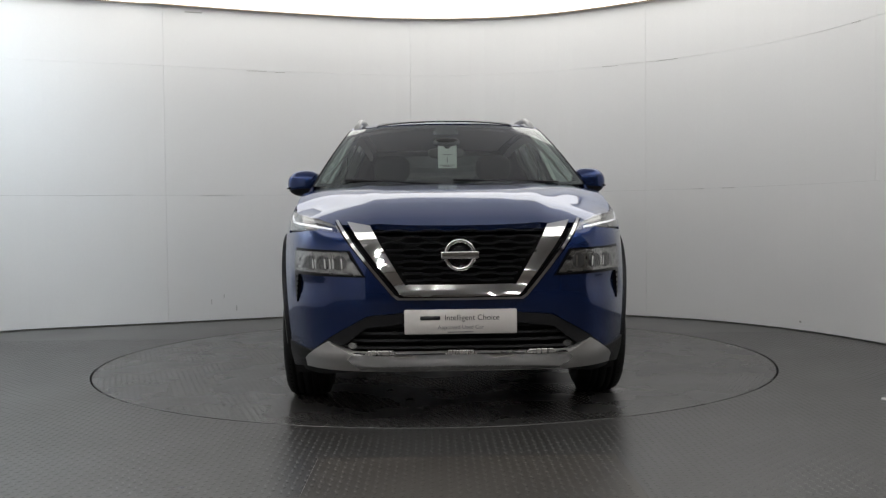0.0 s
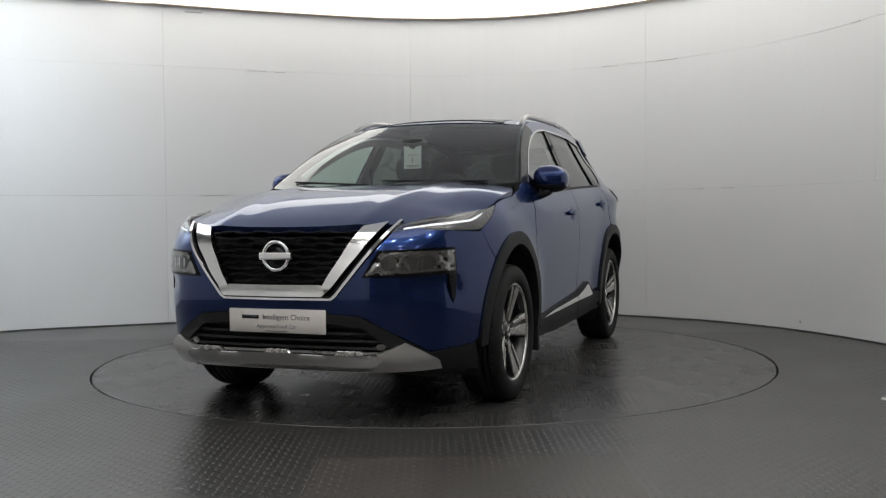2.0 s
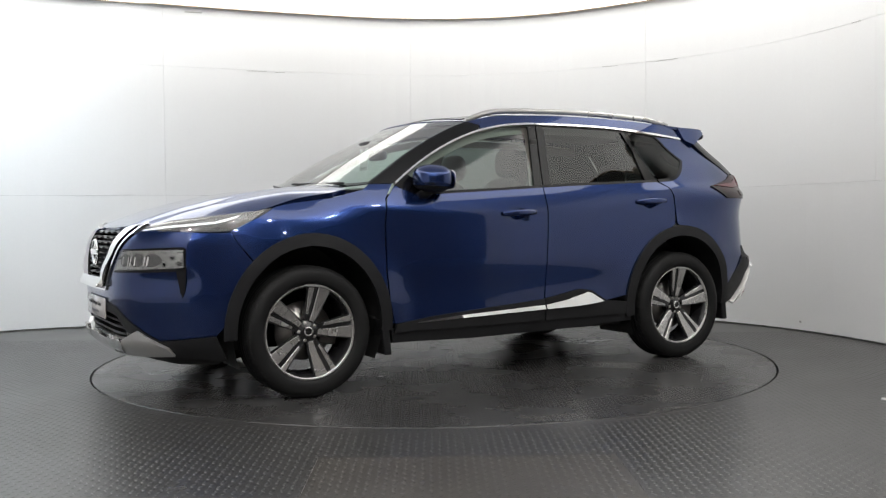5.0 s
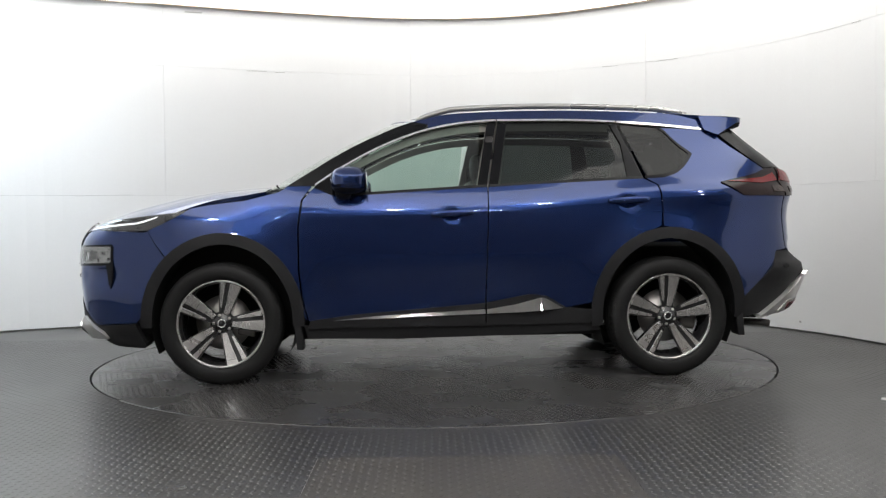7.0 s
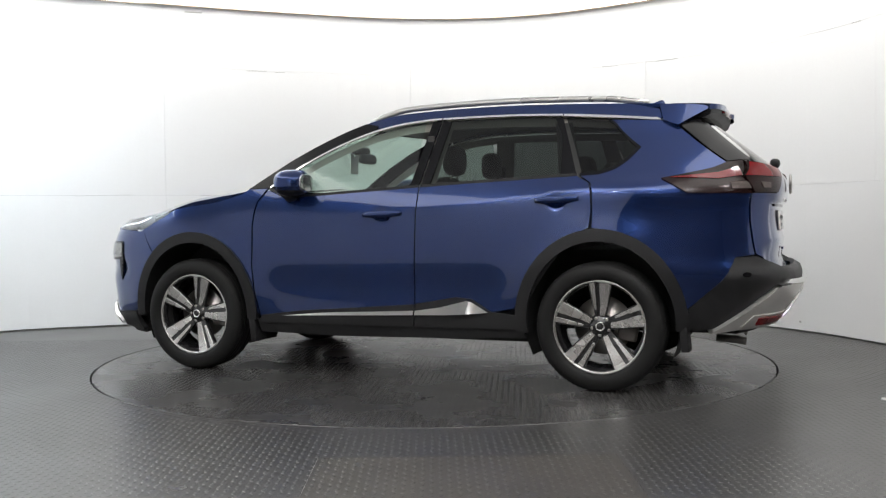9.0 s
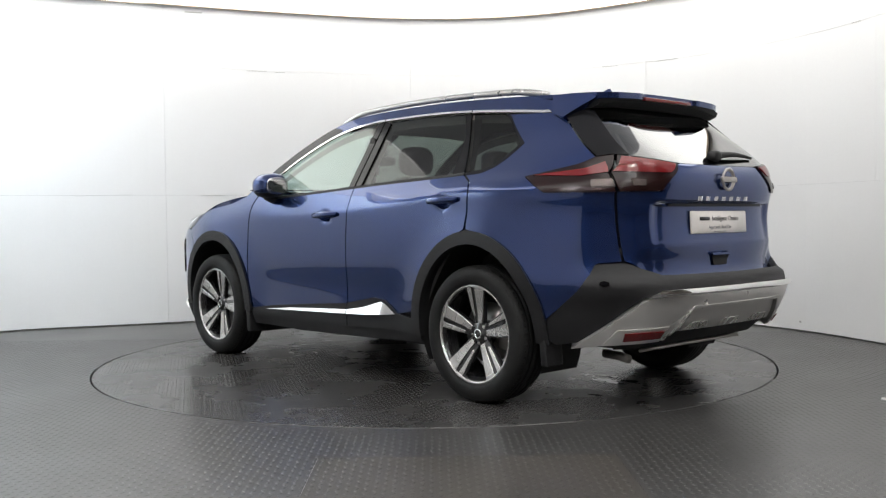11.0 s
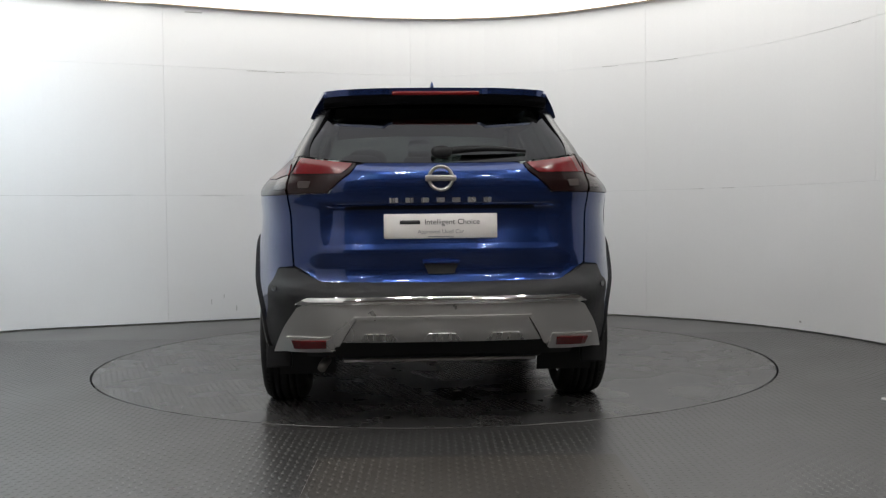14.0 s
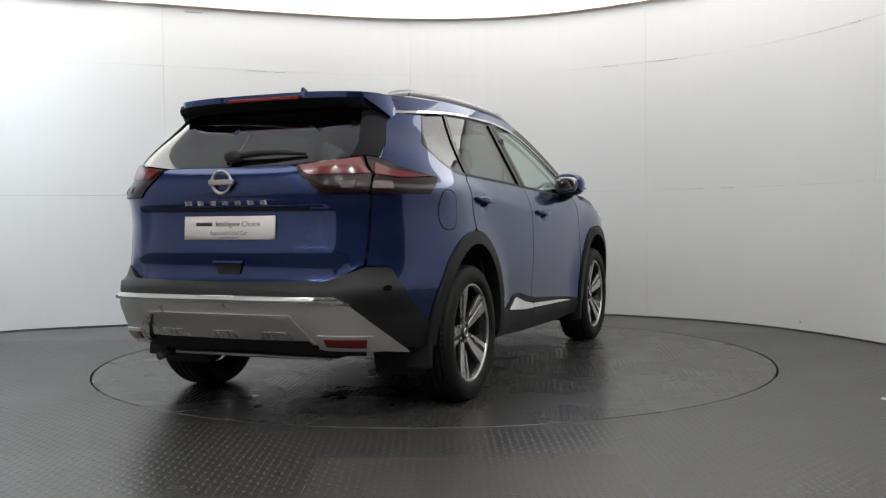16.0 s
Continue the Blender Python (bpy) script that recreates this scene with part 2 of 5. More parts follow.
def prism(poly, mapf, depth, bev=0.):
    """A thick plate: a polygon placed by mapf(a, b, h), from h = 0 to depth."""
    bm = bmesh.new()
    a = [bm.verts.new(mapf(p[0], p[1], 0)) for p in poly]
    b = [bm.verts.new(mapf(p[0], p[1], depth)) for p in poly]
    bm.faces.new(a[::-1]), bm.faces.new(b)
    for i in range(len(poly)):
        j = (i + 1) % len(poly)
        bm.faces.new((a[i], a[j], b[j], b[i]))
    bmesh.ops.recalc_face_normals(bm, faces=bm.faces)
    if bev:
        bmesh.ops.bevel(bm, geom=bm.edges[:], offset=bev, segments=1, affect="EDGES")
    return bm


def tube(path, radius, n=8, flat=1.):
    """A round bar along a path."""
    path = [Vector(p) for p in path]
    loops = []
    for i, p in enumerate(path):
        d = (path[min(i + 1, len(path) - 1)] - path[max(i - 1, 0)]).normalized()
        s = d.cross(Vector((0, 0, 1)))
        s = s.normalized() if s.length > 1e-4 else Vector((1, 0, 0))
        u = s.cross(d)
        r = radius(i / (len(path) - 1)) if callable(radius) else radius
        loops.append([p + s * r * math.cos(2 * math.pi * k / n) + u * r * flat * math.sin(2 * math.pi * k / n) for k in range(n)])
    return ring_loft(loops)


def egg(center, size, p=2.4, n=20, m=12, shape=None):
    """A rounded box (superellipsoid); shape may move its points."""
    cx, cy, cz = center
    loops = []
    f = lambda t: math.copysign(abs(t) ** (2 / p), t)
    for j in range(m + 1):
        b = -math.pi / 2 + math.pi * j / m
        b = max(min(b, math.pi / 2 - .02), -math.pi / 2 + .02)
        lp = []
        for i in range(n):
            a = 2 * math.pi * i / n
            q = Vector((f(math.cos(b)) * f(math.cos(a)), f(math.cos(b)) * f(math.sin(a)), f(math.sin(b))))
            q = shape(q) if shape else q
            lp.append((cx + q.x * size[0], cy + q.y * size[1], cz + q.z * size[2]))
        loops.append(lp)
    return ring_loft(loops)


def writing(text, size, material, m, parent, name="lettering"):
    """Letters as a thin mesh, centred at the pose m, read along its x axis."""
    cu = bpy.data.curves.new(name, "FONT")
    cu.body, cu.size, cu.align_x, cu.align_y, cu.extrude = text, size, "CENTER", "CENTER", .0006
    tmp = bpy.data.objects.new(name, cu)
    scene.collection.objects.link(tmp)
    bpy.context.view_layer.update()
    me = bpy.data.meshes.new_from_object(tmp.evaluated_get(bpy.context.evaluated_depsgraph_get()))
    bpy.data.objects.remove(tmp)
    me.transform(m)
    return link(name, me, material, parent)

# ---- the studio ----
R_TABLE = 2.272
FLOOR = mat("grey_studio_floor", (.043, .042, .041), .30, bump=.12, scale=160, vary=.22, rvary=.05, big=1.3)
TABLE = mat("grey_turntable_sheet", (.042, .041, .040), .27, bump=.12, scale=160, vary=.28, rvary=.07, big=2.2)
WALL = mat("white_wall_paint", (.80, .80, .797), .6, bump=.08, scale=60, vary=.03, big=.8)
DARKWALL = mat("dark_grey_wall", (.10, .10, .10), .8, bump=.1, scale=40, vary=.1)
RIM = mat("light_box_rim", (.42, .33, .24), .5, .2, scale=30, vary=.1)
BOX = mat("light_box_cloth", (1, .985, .95), .9, emit=GLOW, vary=0)
# unlit cloth; its weak emission stands in for light bounced onto it
MIDCLOTH = mat("bounce_glow_cloth", (.97, .97, 1), .9, emit=.20, vary=0)
BACKWALL = mat("warm_grey_wall", (.105, .092, .082), .8, bump=.1, scale=40, vary=.25, big=.7)
WALLBACK = mat("wall_joint_filler", (.48, .47, .46), .8, scale=40, vary=.1)
SCUFF = mat("grey_scuff", (.45, .44, .43), .7, scale=40, vary=.2)
LAMPGLOW = mat("hall_lamp_diffuser", (1, .985, .975), .8, emit=HALL, vary=0)
COOLGLOW = mat("cool_fill_diffuser", (.80, .91, 1), .8, emit=SIDE, vary=0)
WET = mat("wet_film", (.030, .030, .031), .04, scale=30, vary=.3, rvary=.02)
TREAD = mat("tread_bar_grey", (.046, .045, .044), .33, scale=160, vary=.2, rvary=.08, big=1.3)
WORN = mat("worn_brown_plate", (.054, .049, .043), .38, bump=.2, scale=120, vary=.25, rvary=.08, big=2.)
WHITEPLASTIC = mat("white_plastic", (.8, .8, .8), .4, scale=40, vary=.05)
GAP = mat("gap_dark", (.01, .01, .01), .9, vary=.1)

# floor with a round opening for the turntable
bm = bmesh.new()
n = 192
a = [bm.verts.new((math.cos(2 * math.pi * i / n) * (R_TABLE + .013), math.sin(2 * math.pi * i / n) * (R_TABLE + .013), 0)) for i in range(n)]
d = [bm.verts.new((v.co.x, v.co.y, -.06)) for v in a]
b = []
for i in range(n):
    c, s = math.cos(2 * math.pi * i / n), math.sin(2 * math.pi * i / n)
    k = 12 / max(abs(c), abs(s))
    b.append(bm.verts.new((c * k, s * k, 0)))
for i in range(n):
    j = (i + 1) % n
    bm.faces.new((a[i], b[i], b[j], a[j]))
    bm.faces.new((d[i], a[i], a[j], d[j]))
tagged(part("floor", bm, FLOOR, smooth_faces=False), "grey coated studio floor", "floor", kind="structure")
bm = bmesh.new()
bmesh.ops.create_circle(bm, cap_ends=True, segments=96, radius=R_TABLE + .05, matrix=Matrix.Translation((0, 0, -.055)))
tagged(part("turntable_pit", bm, GAP, smooth_faces=False), "dark pit under the turntable", "pit", kind="structure")

# turntable disc
bm = bmesh.new()
prof = [(0, 0), (R_TABLE - .003, 0), (R_TABLE, -.003), (R_TABLE, -.04)]
rows = [[bm.verts.new((0, 0, 0))]] + [[bm.verts.new((r * math.cos(2 * math.pi * i / n), r * math.sin(2 * math.pi * i / n), z)) for i in range(n)] for r, z in prof[1:]]
for i in range(n):
    j = (i + 1) % n
    bm.faces.new((rows[0][0], rows[1][i], rows[1][j]))
    for p, q in zip(rows[1:], rows[2:]):
        bm.faces.new((p[i], q[i], q[j], p[j]))
table = tagged(part("turntable", bm, TABLE, smooth_faces=False), "round grey turntable set flush in the floor", "turntable")

# curved back wall: a smooth plan line
PLAN = [(-1.6, -5.6), (-2.7, -4.75), (-3.7, -3.45), (-4.4, -2.0), (-4.75, -.6), (-4.75, .55), (-4.4, 1.35), (-3.7, 1.93), (-2.6, 2.36), (-1.5, 2.79), (-.5, 3.10), (.4, 3.16), (1.2, 2.96), (1.95, 2.50), (2.55, 1.98), (2.98, 1.33), (3.25, .62), (3.45, -.3), (3.6, -1.5), (3.75, -2.8)]


def glide(pts, k=10):
    out = []
    P = [np.array(p, float) for p in pts]
    for i in range(len(P) - 1):
        p0, p1, p2, p3 = P[max(i - 1, 0)], P[i], P[i + 1], P[min(i + 2, len(P) - 1)]
        for j in range(k):
            t = j / k
            out.append(.5 * (2 * p1 + (p2 - p0) * t + (2 * p0 - 5 * p1 + 4 * p2 - p3) * t * t + (3 * p1 - p0 - 3 * p2 + p3) * t ** 3))
    return out + [P[-1]]


plan = glide(PLAN)
HIGH = 3.9
loops = []
for i, p in enumerate(plan):
    t = plan[min(i + 1, len(plan) - 1)] - plan[max(i - 1, 0)]
    nrm = np.array([-t[1], t[0]]) / np.linalg.norm(t)
    p, q = p + nrm * .014, p + nrm * .12
    loops.append([(p[0], p[1], -.02), (p[0], p[1], HIGH), (q[0], q[1], HIGH), (q[0], q[1], -.02)])
wall = tagged(part("wall_curved", ring_loft(loops), WALLBACK, smooth_faces=True), "white painted curved studio wall of boards", "wall", kind="structure")


def along(pts):
    """Distance along a line of points."""
    P = np.array(pts)
    return P, np.concatenate([[0], np.cumsum(np.hypot(*np.diff(P, axis=0).T))])


PP, PS = along(plan)
S0 = PS[np.argmin(np.hypot(PP[:, 0] + .25, PP[:, 1] - 3.12))]
BW, BH, JOINT = 2.44, 1.22, .0014
for k in range(-6, 6):
    a0, a1 = max(S0 + k * BW, PS[0]), min(S0 + (k + 1) * BW, PS[-1])
    if a1 - a0 < .3:
        continue
    us = np.linspace(a0 + JOINT / 2, a1 - JOINT / 2, 17)
    xy = np.stack([np.interp(us, PS, PP[:, 0]), np.interp(us, PS, PP[:, 1])], -1)
    tg = np.stack([np.interp(us + .1, PS, PP[:, 0]) - np.interp(us - .1, PS, PP[:, 0]), np.interp(us + .1, PS, PP[:, 1]) - np.interp(us - .1, PS, PP[:, 1])], -1)
    nn = np.stack([-tg[:, 1], tg[:, 0]], -1) / np.hypot(*tg.T)[:, None]
    for z0, z1 in ((.012, BH), (BH, 2 * BH), (2 * BH, 3 * BH), (3 * BH, HIGH)):
        off = random.uniform(-.0008, .0008)
        lp = [[(*(p + n_ * off), z0 + JOINT / 2), (*(p + n_ * off), z1 - JOINT / 2), (*(p + n_ * .012), z1 - JOINT / 2), (*(p + n_ * .012), z0 + JOINT / 2)] for p, n_ in zip(xy, nn)]
        part("wall_board", ring_loft(lp), WALL, wall, smooth_faces=False)
# scuffs and chips on the wall
def on_wall(x, z):
    i_ = np.argmin(np.abs(PP[:, 0] - x) + (PP[:, 1] < -.2) * 9)
    return (PP[i_, 0], PP[i_, 1]), math.degrees(math.atan2(*(PP[min(i_ + 1, len(PP) - 1)] - PP[i_ - 1])[::-1]))
for x, z, w, h in ((-1.72, 2.432, .20, .004), (-1.45, 2.428, .10, .003), (1.75, 2.436, .16, .004), (2.20, 2.437, .22, .004), (3.26, 2.44, .10, .004), (2.45, 1.218, .10, .004), (2.66, 1.218, .12, .004),
                   (-2.20, .19, .005, .05), (-1.99, .24, .005, .035), (-1.88, .12, .006, .05), (3.05, .08, .02, .015), (-2.3, 2.96, .16, .010), (-3.1, 1.219, .5, .002), (-2.0, 1.219, .4, .002)):
    (px, py), turn = on_wall(x, z)
    bm = block(-w / 2, w / 2, -.004, .0, -h / 2, h / 2, 0)
    bm.transform(pose(px, py, z, 0, random.uniform(-1.5, 1.5), turn))
    part("scuff", bm, SCUFF, wall, "grey scuff mark", False)
tagged(part("wall_behind", block(-8, 6, -10.3, -10.1, -.02, HIGH, 0), BACKWALL, smooth_faces=False), "dark warm grey wall", "wall", kind="structure")
tagged(part("ceiling", block(-8, 6, -10.2, 4.2, HIGH, HIGH + .15, 0), WALL, smooth_faces=False), "white painted hall ceiling", "ceiling", kind="structure")

# round light box over the turntable: a glowing ring round a plain cloth middle
LB_Z, LB_C, LB_R, LB_IN, LB_OFF = 3.01, (-.06, -.34), 3.34, 2.38, -.15
lbx = tagged(new("light_box"), "large white light box hung over the turntable, close to the wall", "ceiling light")
lbx.location = (*LB_C, LB_Z)


def reach(t):
    """How far the box goes out from its middle: up to the wall at the back, a circle at the front."""
    d_ = PP - np.array(LB_C)
    turn_ = (np.arctan2(d_[:, 1], d_[:, 0]) - t + math.pi) % (2 * math.pi) - math.pi
    w_ = np.hypot(*d_[np.argmin(np.abs(turn_))])
    return float(min(w_ - .045, LB_R + .95 * smooth((math.sin(t) + .1) / .5)))


def band(r0, r1, z0, z1):
    """A ring of square section; r0 and r1 are functions of the angle."""
    return ring_loft([[(r * math.cos(t), r * math.sin(t), z) for r, z in ((r0(t), z0), (r1(t), z0), (r1(t), z1), (r0(t), z1))] for t in np.linspace(0, 2 * math.pi, 181)], caps=False)


part("diffuser", band(lambda t: LB_OFF * math.cos(t) + math.sqrt(LB_IN ** 2 - (LB_OFF * math.sin(t)) ** 2), lambda t: reach(t) - .012, 0, .03), BOX, lbx, "glowing white ring diffuser", False)
bm = bmesh.new()
bmesh.ops.create_circle(bm, cap_ends=True, segments=128, radius=LB_IN, matrix=Matrix.Translation((LB_OFF, 0, .02)))
bmesh.ops.reverse_faces(bm, faces=bm.faces)
part("middle_panel", bm, MIDCLOTH, lbx, "plain cloth middle with a faint glow for bounced light", False)
part("rim", band(lambda t: reach(t) - .012, reach, -.010, .12), RIM, lbx, "thin brown rim", False)
bm = bmesh.new()
bm.faces.new([bm.verts.new((reach(t) * math.cos(t), reach(t) * math.sin(t), .12)) for t in np.linspace(0, 2 * math.pi, 121)[:-1]])
part("back_panel", bm, DARKWALL, lbx, "dark back of the light box", False)
for k in range(6):
    t = k * math.pi / 3
    part("hanger", tube([(2.4 * math.cos(t), 2.4 * math.sin(t), .12), (2.4 * math.cos(t), 2.4 * math.sin(t), HIGH - LB_Z)], .01, 6), STEEL, lbx, "steel hanger")

# plain walls that close the hall
tagged(part("wall_side", block(-6.5, -6.34, -10.2, 4.2, -.02, HIGH, 0), BACKWALL, smooth_faces=False), "dark warm grey side wall", "wall", kind="structure")

tagged(part("wall_far_side", block(5.8, 5.96, -10.2, 4.2, -.02, HIGH, 0), BACKWALL, smooth_faces=False), "dark warm grey side wall", "wall", kind="structure")

# small round lamps on the hall's ceiling
def batten(x, y):
    b_ = tagged(new("ceiling_lamp"), "small round white ceiling lamp in the hall", "ceiling light", "hall ceiling lamps")
    b_.location = (x, y, HIGH)
    bm_ = lathe([(0, 0), (.12, 0), (.12, -.045), (.105, -.052), (.098, -.045), (0, -.045)], 28)
    bm_.transform(Matrix.Rotation(radians(90), 4, "X"))
    part("housing", bm_, WHITEPLASTIC, b_, "white lamp housing")
    bm_ = lathe([(0, -.049), (.09, -.049), (.09, -.046), (0, -.046)], 28)
    bm_.transform(Matrix.Rotation(radians(90), 4, "X"))
    part("lamp_diffuser", bm_, LAMPGLOW, b_, "glowing lamp cover", False)
    return b_


first = batten(-2.0, -4.5)
for x, y in ((0, -4.9), (1.6, -4.8), (3.1, -3.7), (-1.2, -7.2), (1.2, -7.2), (-1.8, -9.1), (1.9, -9.1), (4.6, -7.5)):
    copy_thing(first, pose(x, y, HIGH))


# raised tread bars on the sheet floor
def tread(name, ok, box, pitch, material, parent=None, label="", turn=0., tall=.0016):
    x0, x1, y0, y1 = box
    gx, gy = np.meshgrid(np.arange(x0, x1, pitch), np.arange(y0, y1, pitch))
    odd = (np.round((gx - x0) / pitch) + np.round((gy - y0) / pitch)).astype(int) % 2
    c_, s_ = math.cos(turn), math.sin(turn)
    X, Y, odd = (gx * c_ - gy * s_).ravel(), (gx * s_ + gy * c_).ravel(), odd.ravel()
    keep = ok(X, Y)
    X, Y, odd = X[keep], Y[keep], odd[keep]
    ang = turn + np.where(odd > 0, math.pi / 4, -math.pi / 4)
    L, w = pitch * .42, pitch * .13
    base = np.array([(-L, 0, 0), (0, -w, 0), (L, 0, 0), (0, w, 0), (-L * .45, 0, tall), (L * .45, 0, tall)])
    ca, sa = np.cos(ang)[:, None], np.sin(ang)[:, None]
    V = np.stack([X[:, None] + base[:, 0] * ca - base[:, 1] * sa, Y[:, None] + base[:, 0] * sa + base[:, 1] * ca, np.broadcast_to(base[:, 2], (len(X), 6))], -1).reshape(-1, 3)
    F = np.array([(0, 1, 4), (1, 5, 4), (1, 2, 5), (2, 3, 5), (3, 4, 5), (3, 0, 4)])
    F = (F[None] + 6 * np.arange(len(X))[:, None, None]).reshape(-1, 3)
    me = bpy.data.meshes.new(name)
    me.from_pydata(V.tolist(), [], F.tolist())
    ob = link(name, me, material, parent, label, True)
    return tagged(ob, kind="stuff")


tagged(tread("floor_tread", lambda x, y: (np.hypot(x, y) > R_TABLE + .02) & (y < 1.2) & ~((x > -.47) & (x < .75) & (y < -2.80)), (-4.3, 3.6, -4.5, 1.2), .034, TREAD), "raised tread bars of the sheet floor", "floor tread")
tread("table_tread", lambda x, y: np.hypot(x, y) < R_TABLE - .02, (-2.3, 2.3, -2.3, 2.3), .034, TREAD, table, "fine raised tread bars", .3, .00028)

# worn plate let into the floor
bm = block(-.485, .74, -4.6, -2.815, -.01, .003, .002, 1)
tagged(part("floor_plate", bm, WORN, smooth_faces=False), "worn brownish plate let into the floor", "floor plate", kind="structure")
tagged(tread("plate_tread", lambda x, y: x < 9, (-.46, .73, -4.5, -2.83), .034, WORN), "worn tread bars of the brownish plate", "floor tread").location.z = .003

# thin films of water on the turntable
POOLS = [(-1.46, -.05, .13), (-1.40, -.16, .05), (-1.71, .36, .05), (1.22, .27, .05), (-1.94, .18, .04), (-.5, .3, .035)]
POOLS += [(-1.46 + random.gauss(0, .12), -.05 + random.gauss(0, .10), random.uniform(.025, .06)) for _ in range(10)]
POOLS += [(random.uniform(-1.9, 1.9), random.choice((-1, 1)) * random.uniform(.15, .75), random.uniform(.02, .055)) for _ in range(22)]
for x, y, r in POOLS:
    n_ = 40
    ph = random.uniform(0, 50)
    pts = []
    for i in range(n_):
        a_ = 2 * math.pi * i / n_
        rr = r * (.55 + .9 * noise.noise(Vector((1.9 * math.cos(a_), 1.9 * math.sin(a_), ph))) + .45 * noise.noise(Vector((5 * math.cos(a_), 5 * math.sin(a_), ph))))
        pts.append((x + max(rr, .012) * 1.25 * math.cos(a_), y + max(rr, .012) * .7 * math.sin(a_)))
    part("water_film", prism(pts, lambda a, b, h: (a, b, .0004 + h), .0007), WET, table, "thin film of water", False)

# white strip at the edge of the floor
bm = block(-.13, .13, -.012, .012, 0, .012, .004)
bm.transform(pose(2.455, -1.80, 0, 0, 0, -22))
tagged(part("plastic_strip", bm, WHITEPLASTIC), "white plastic strip lying on the floor", "strip")

# unseen cool fill panel, added high up to brighten the wall's left side
sl = tagged(new("side_fill_panel"), "unseen cool fill panel added high beside the wall", "light panel")
SLM = look((-4.2, .2, 3.3), (-4.9, .9, 2.3))
sl.matrix_world = SLM
part("housing", block(-.55, .55, -1.1, 1.1, .005, .07, .01), WHITEPLASTIC, sl, "white lamp housing", False)
part("lamp_diffuser", block(-.52, .52, -1.07, 1.07, -.012, .004, .004), COOLGLOW, sl, "glowing face of the added cool fill panel", False)
for y in (-.8, .8):
    foot = SLM @ Vector((0, y, .06))
    part("hanger", tube([(0, y, .06), tuple(SLM.inverted() @ Vector((foot.x, foot.y, HIGH)))], .008, 6), STEEL, sl, "steel hanger")

# ---- the car ----
car = tagged(new("car"), "metallic dark blue family SUV parked on the turntable", "car")
WHEELS = ((1.3525, .66), (-1.3525, .66))


def S(kind, a, z):
    return ({"x": sx, "f": sf, "b": sb}[kind](a, z), z)


def skin(name, pts, material, side=1, parent=None, label="", **kw):
    """A panel on the body's surface; pts: (kind, x or y, z), kind x by its x on the side, f by its y on the nose, b by its y on the tail."""
    out = [S(*p) for p in pts]
    f = (lambda a, b: surf(a, b)) if side > 0 else (lambda a, b: surf(a, b) * np.array([1, -1, 1]))
    return sheet(name, out, f, material, parent or car, label, flip=side < 0, **kw)


def skin_full(name, half, material, parent=None, label="", lift=0., **kw):
    """A panel across the middle of the nose or tail, from its left half's outline."""
    mid = 0 if any(p[0] == "f" for p in half) else LM + LB
    left = [S(*p) for p in half]
    out = left + [(2 * mid - s_, z) for s_, z in left[::-1]]
    keep = [p for i, p in enumerate(out) if math.dist(p, out[i - 1]) > .006]
    fold = (lambda a, z: lift(mid + np.abs(a - mid) if mid == 0 else mid - np.abs(a - mid), z)) if callable(lift) else lift
    return sheet(name, keep, lambda a, b: surf(a, b), material, parent or car, label, lift=fold, **kw)


def xs(*pts):
    return [("x", *p) for p in pts]


def arc(cx, cz, rx, rz, a0, a1, n=18):
    return [("x", cx + rx * math.cos(radians(a0 + (a1 - a0) * i / n)), cz + rz * math.sin(radians(a0 + (a1 - a0) * i / n))) for i in range(n + 1)]


FA, RA = (1.342, .38), (-1.352, .385)                     # wheel arch centres
ARCH_O, ARCH_I = (.482, .522), (.415, .455)
BELT = [(.665, 1.112), (.54, 1.119), (-.25, 1.163), (-.50, 1.176), (-1.22, 1.208)]
TOPLINE = [(.80, 1.183), (.65, 1.285), (.48, 1.383), (.30, 1.466), (.13, 1.526), (-.05, 1.566), (-.20, 1.583), (-.33, 1.590), (-.76, 1.591), (-1.09, 1.580), (-1.33, 1.563), (-1.60, 1.538)]
PILLAR = [(.955, 1.178), (.79, 1.283), (.65, 1.370), (.48, 1.460), (.30, 1.540), (.19, 1.578)]
CANT = [(.19, 1.578), (.05, 1.612), (-.10, 1.632), (-.43, 1.646), (-.80, 1.648), (-1.20, 1.638), (-1.55, 1.623), (-1.72, 1.612)]


TOPLINE, PILLAR, CANT = ([(float(p[0]), float(p[1])) for p in glide(q, 4)] for q in (TOPLINE, PILLAR, CANT))


def shrink(line, d):
    return [(x, z - d) for x, z in line]


def between(line, x1, x0):
    """The part of a line, in falling x, from x1 to x0."""
    xs_ = [p[0] for p in line][::-1]
    zs_ = [p[1] for p in line][::-1]
    mid = [p for p in line if x0 < p[0] < x1]
    return [(x1, float(np.interp(x1, xs_, zs_)))] + mid + [(x0, float(np.interp(x0, xs_, zs_)))]


CLADTOP = [(.832, .372), (.55, .405), (-.232, .462), (-.50, .512), (-.60, .500), (-.72, .428), (-.905, .412)]


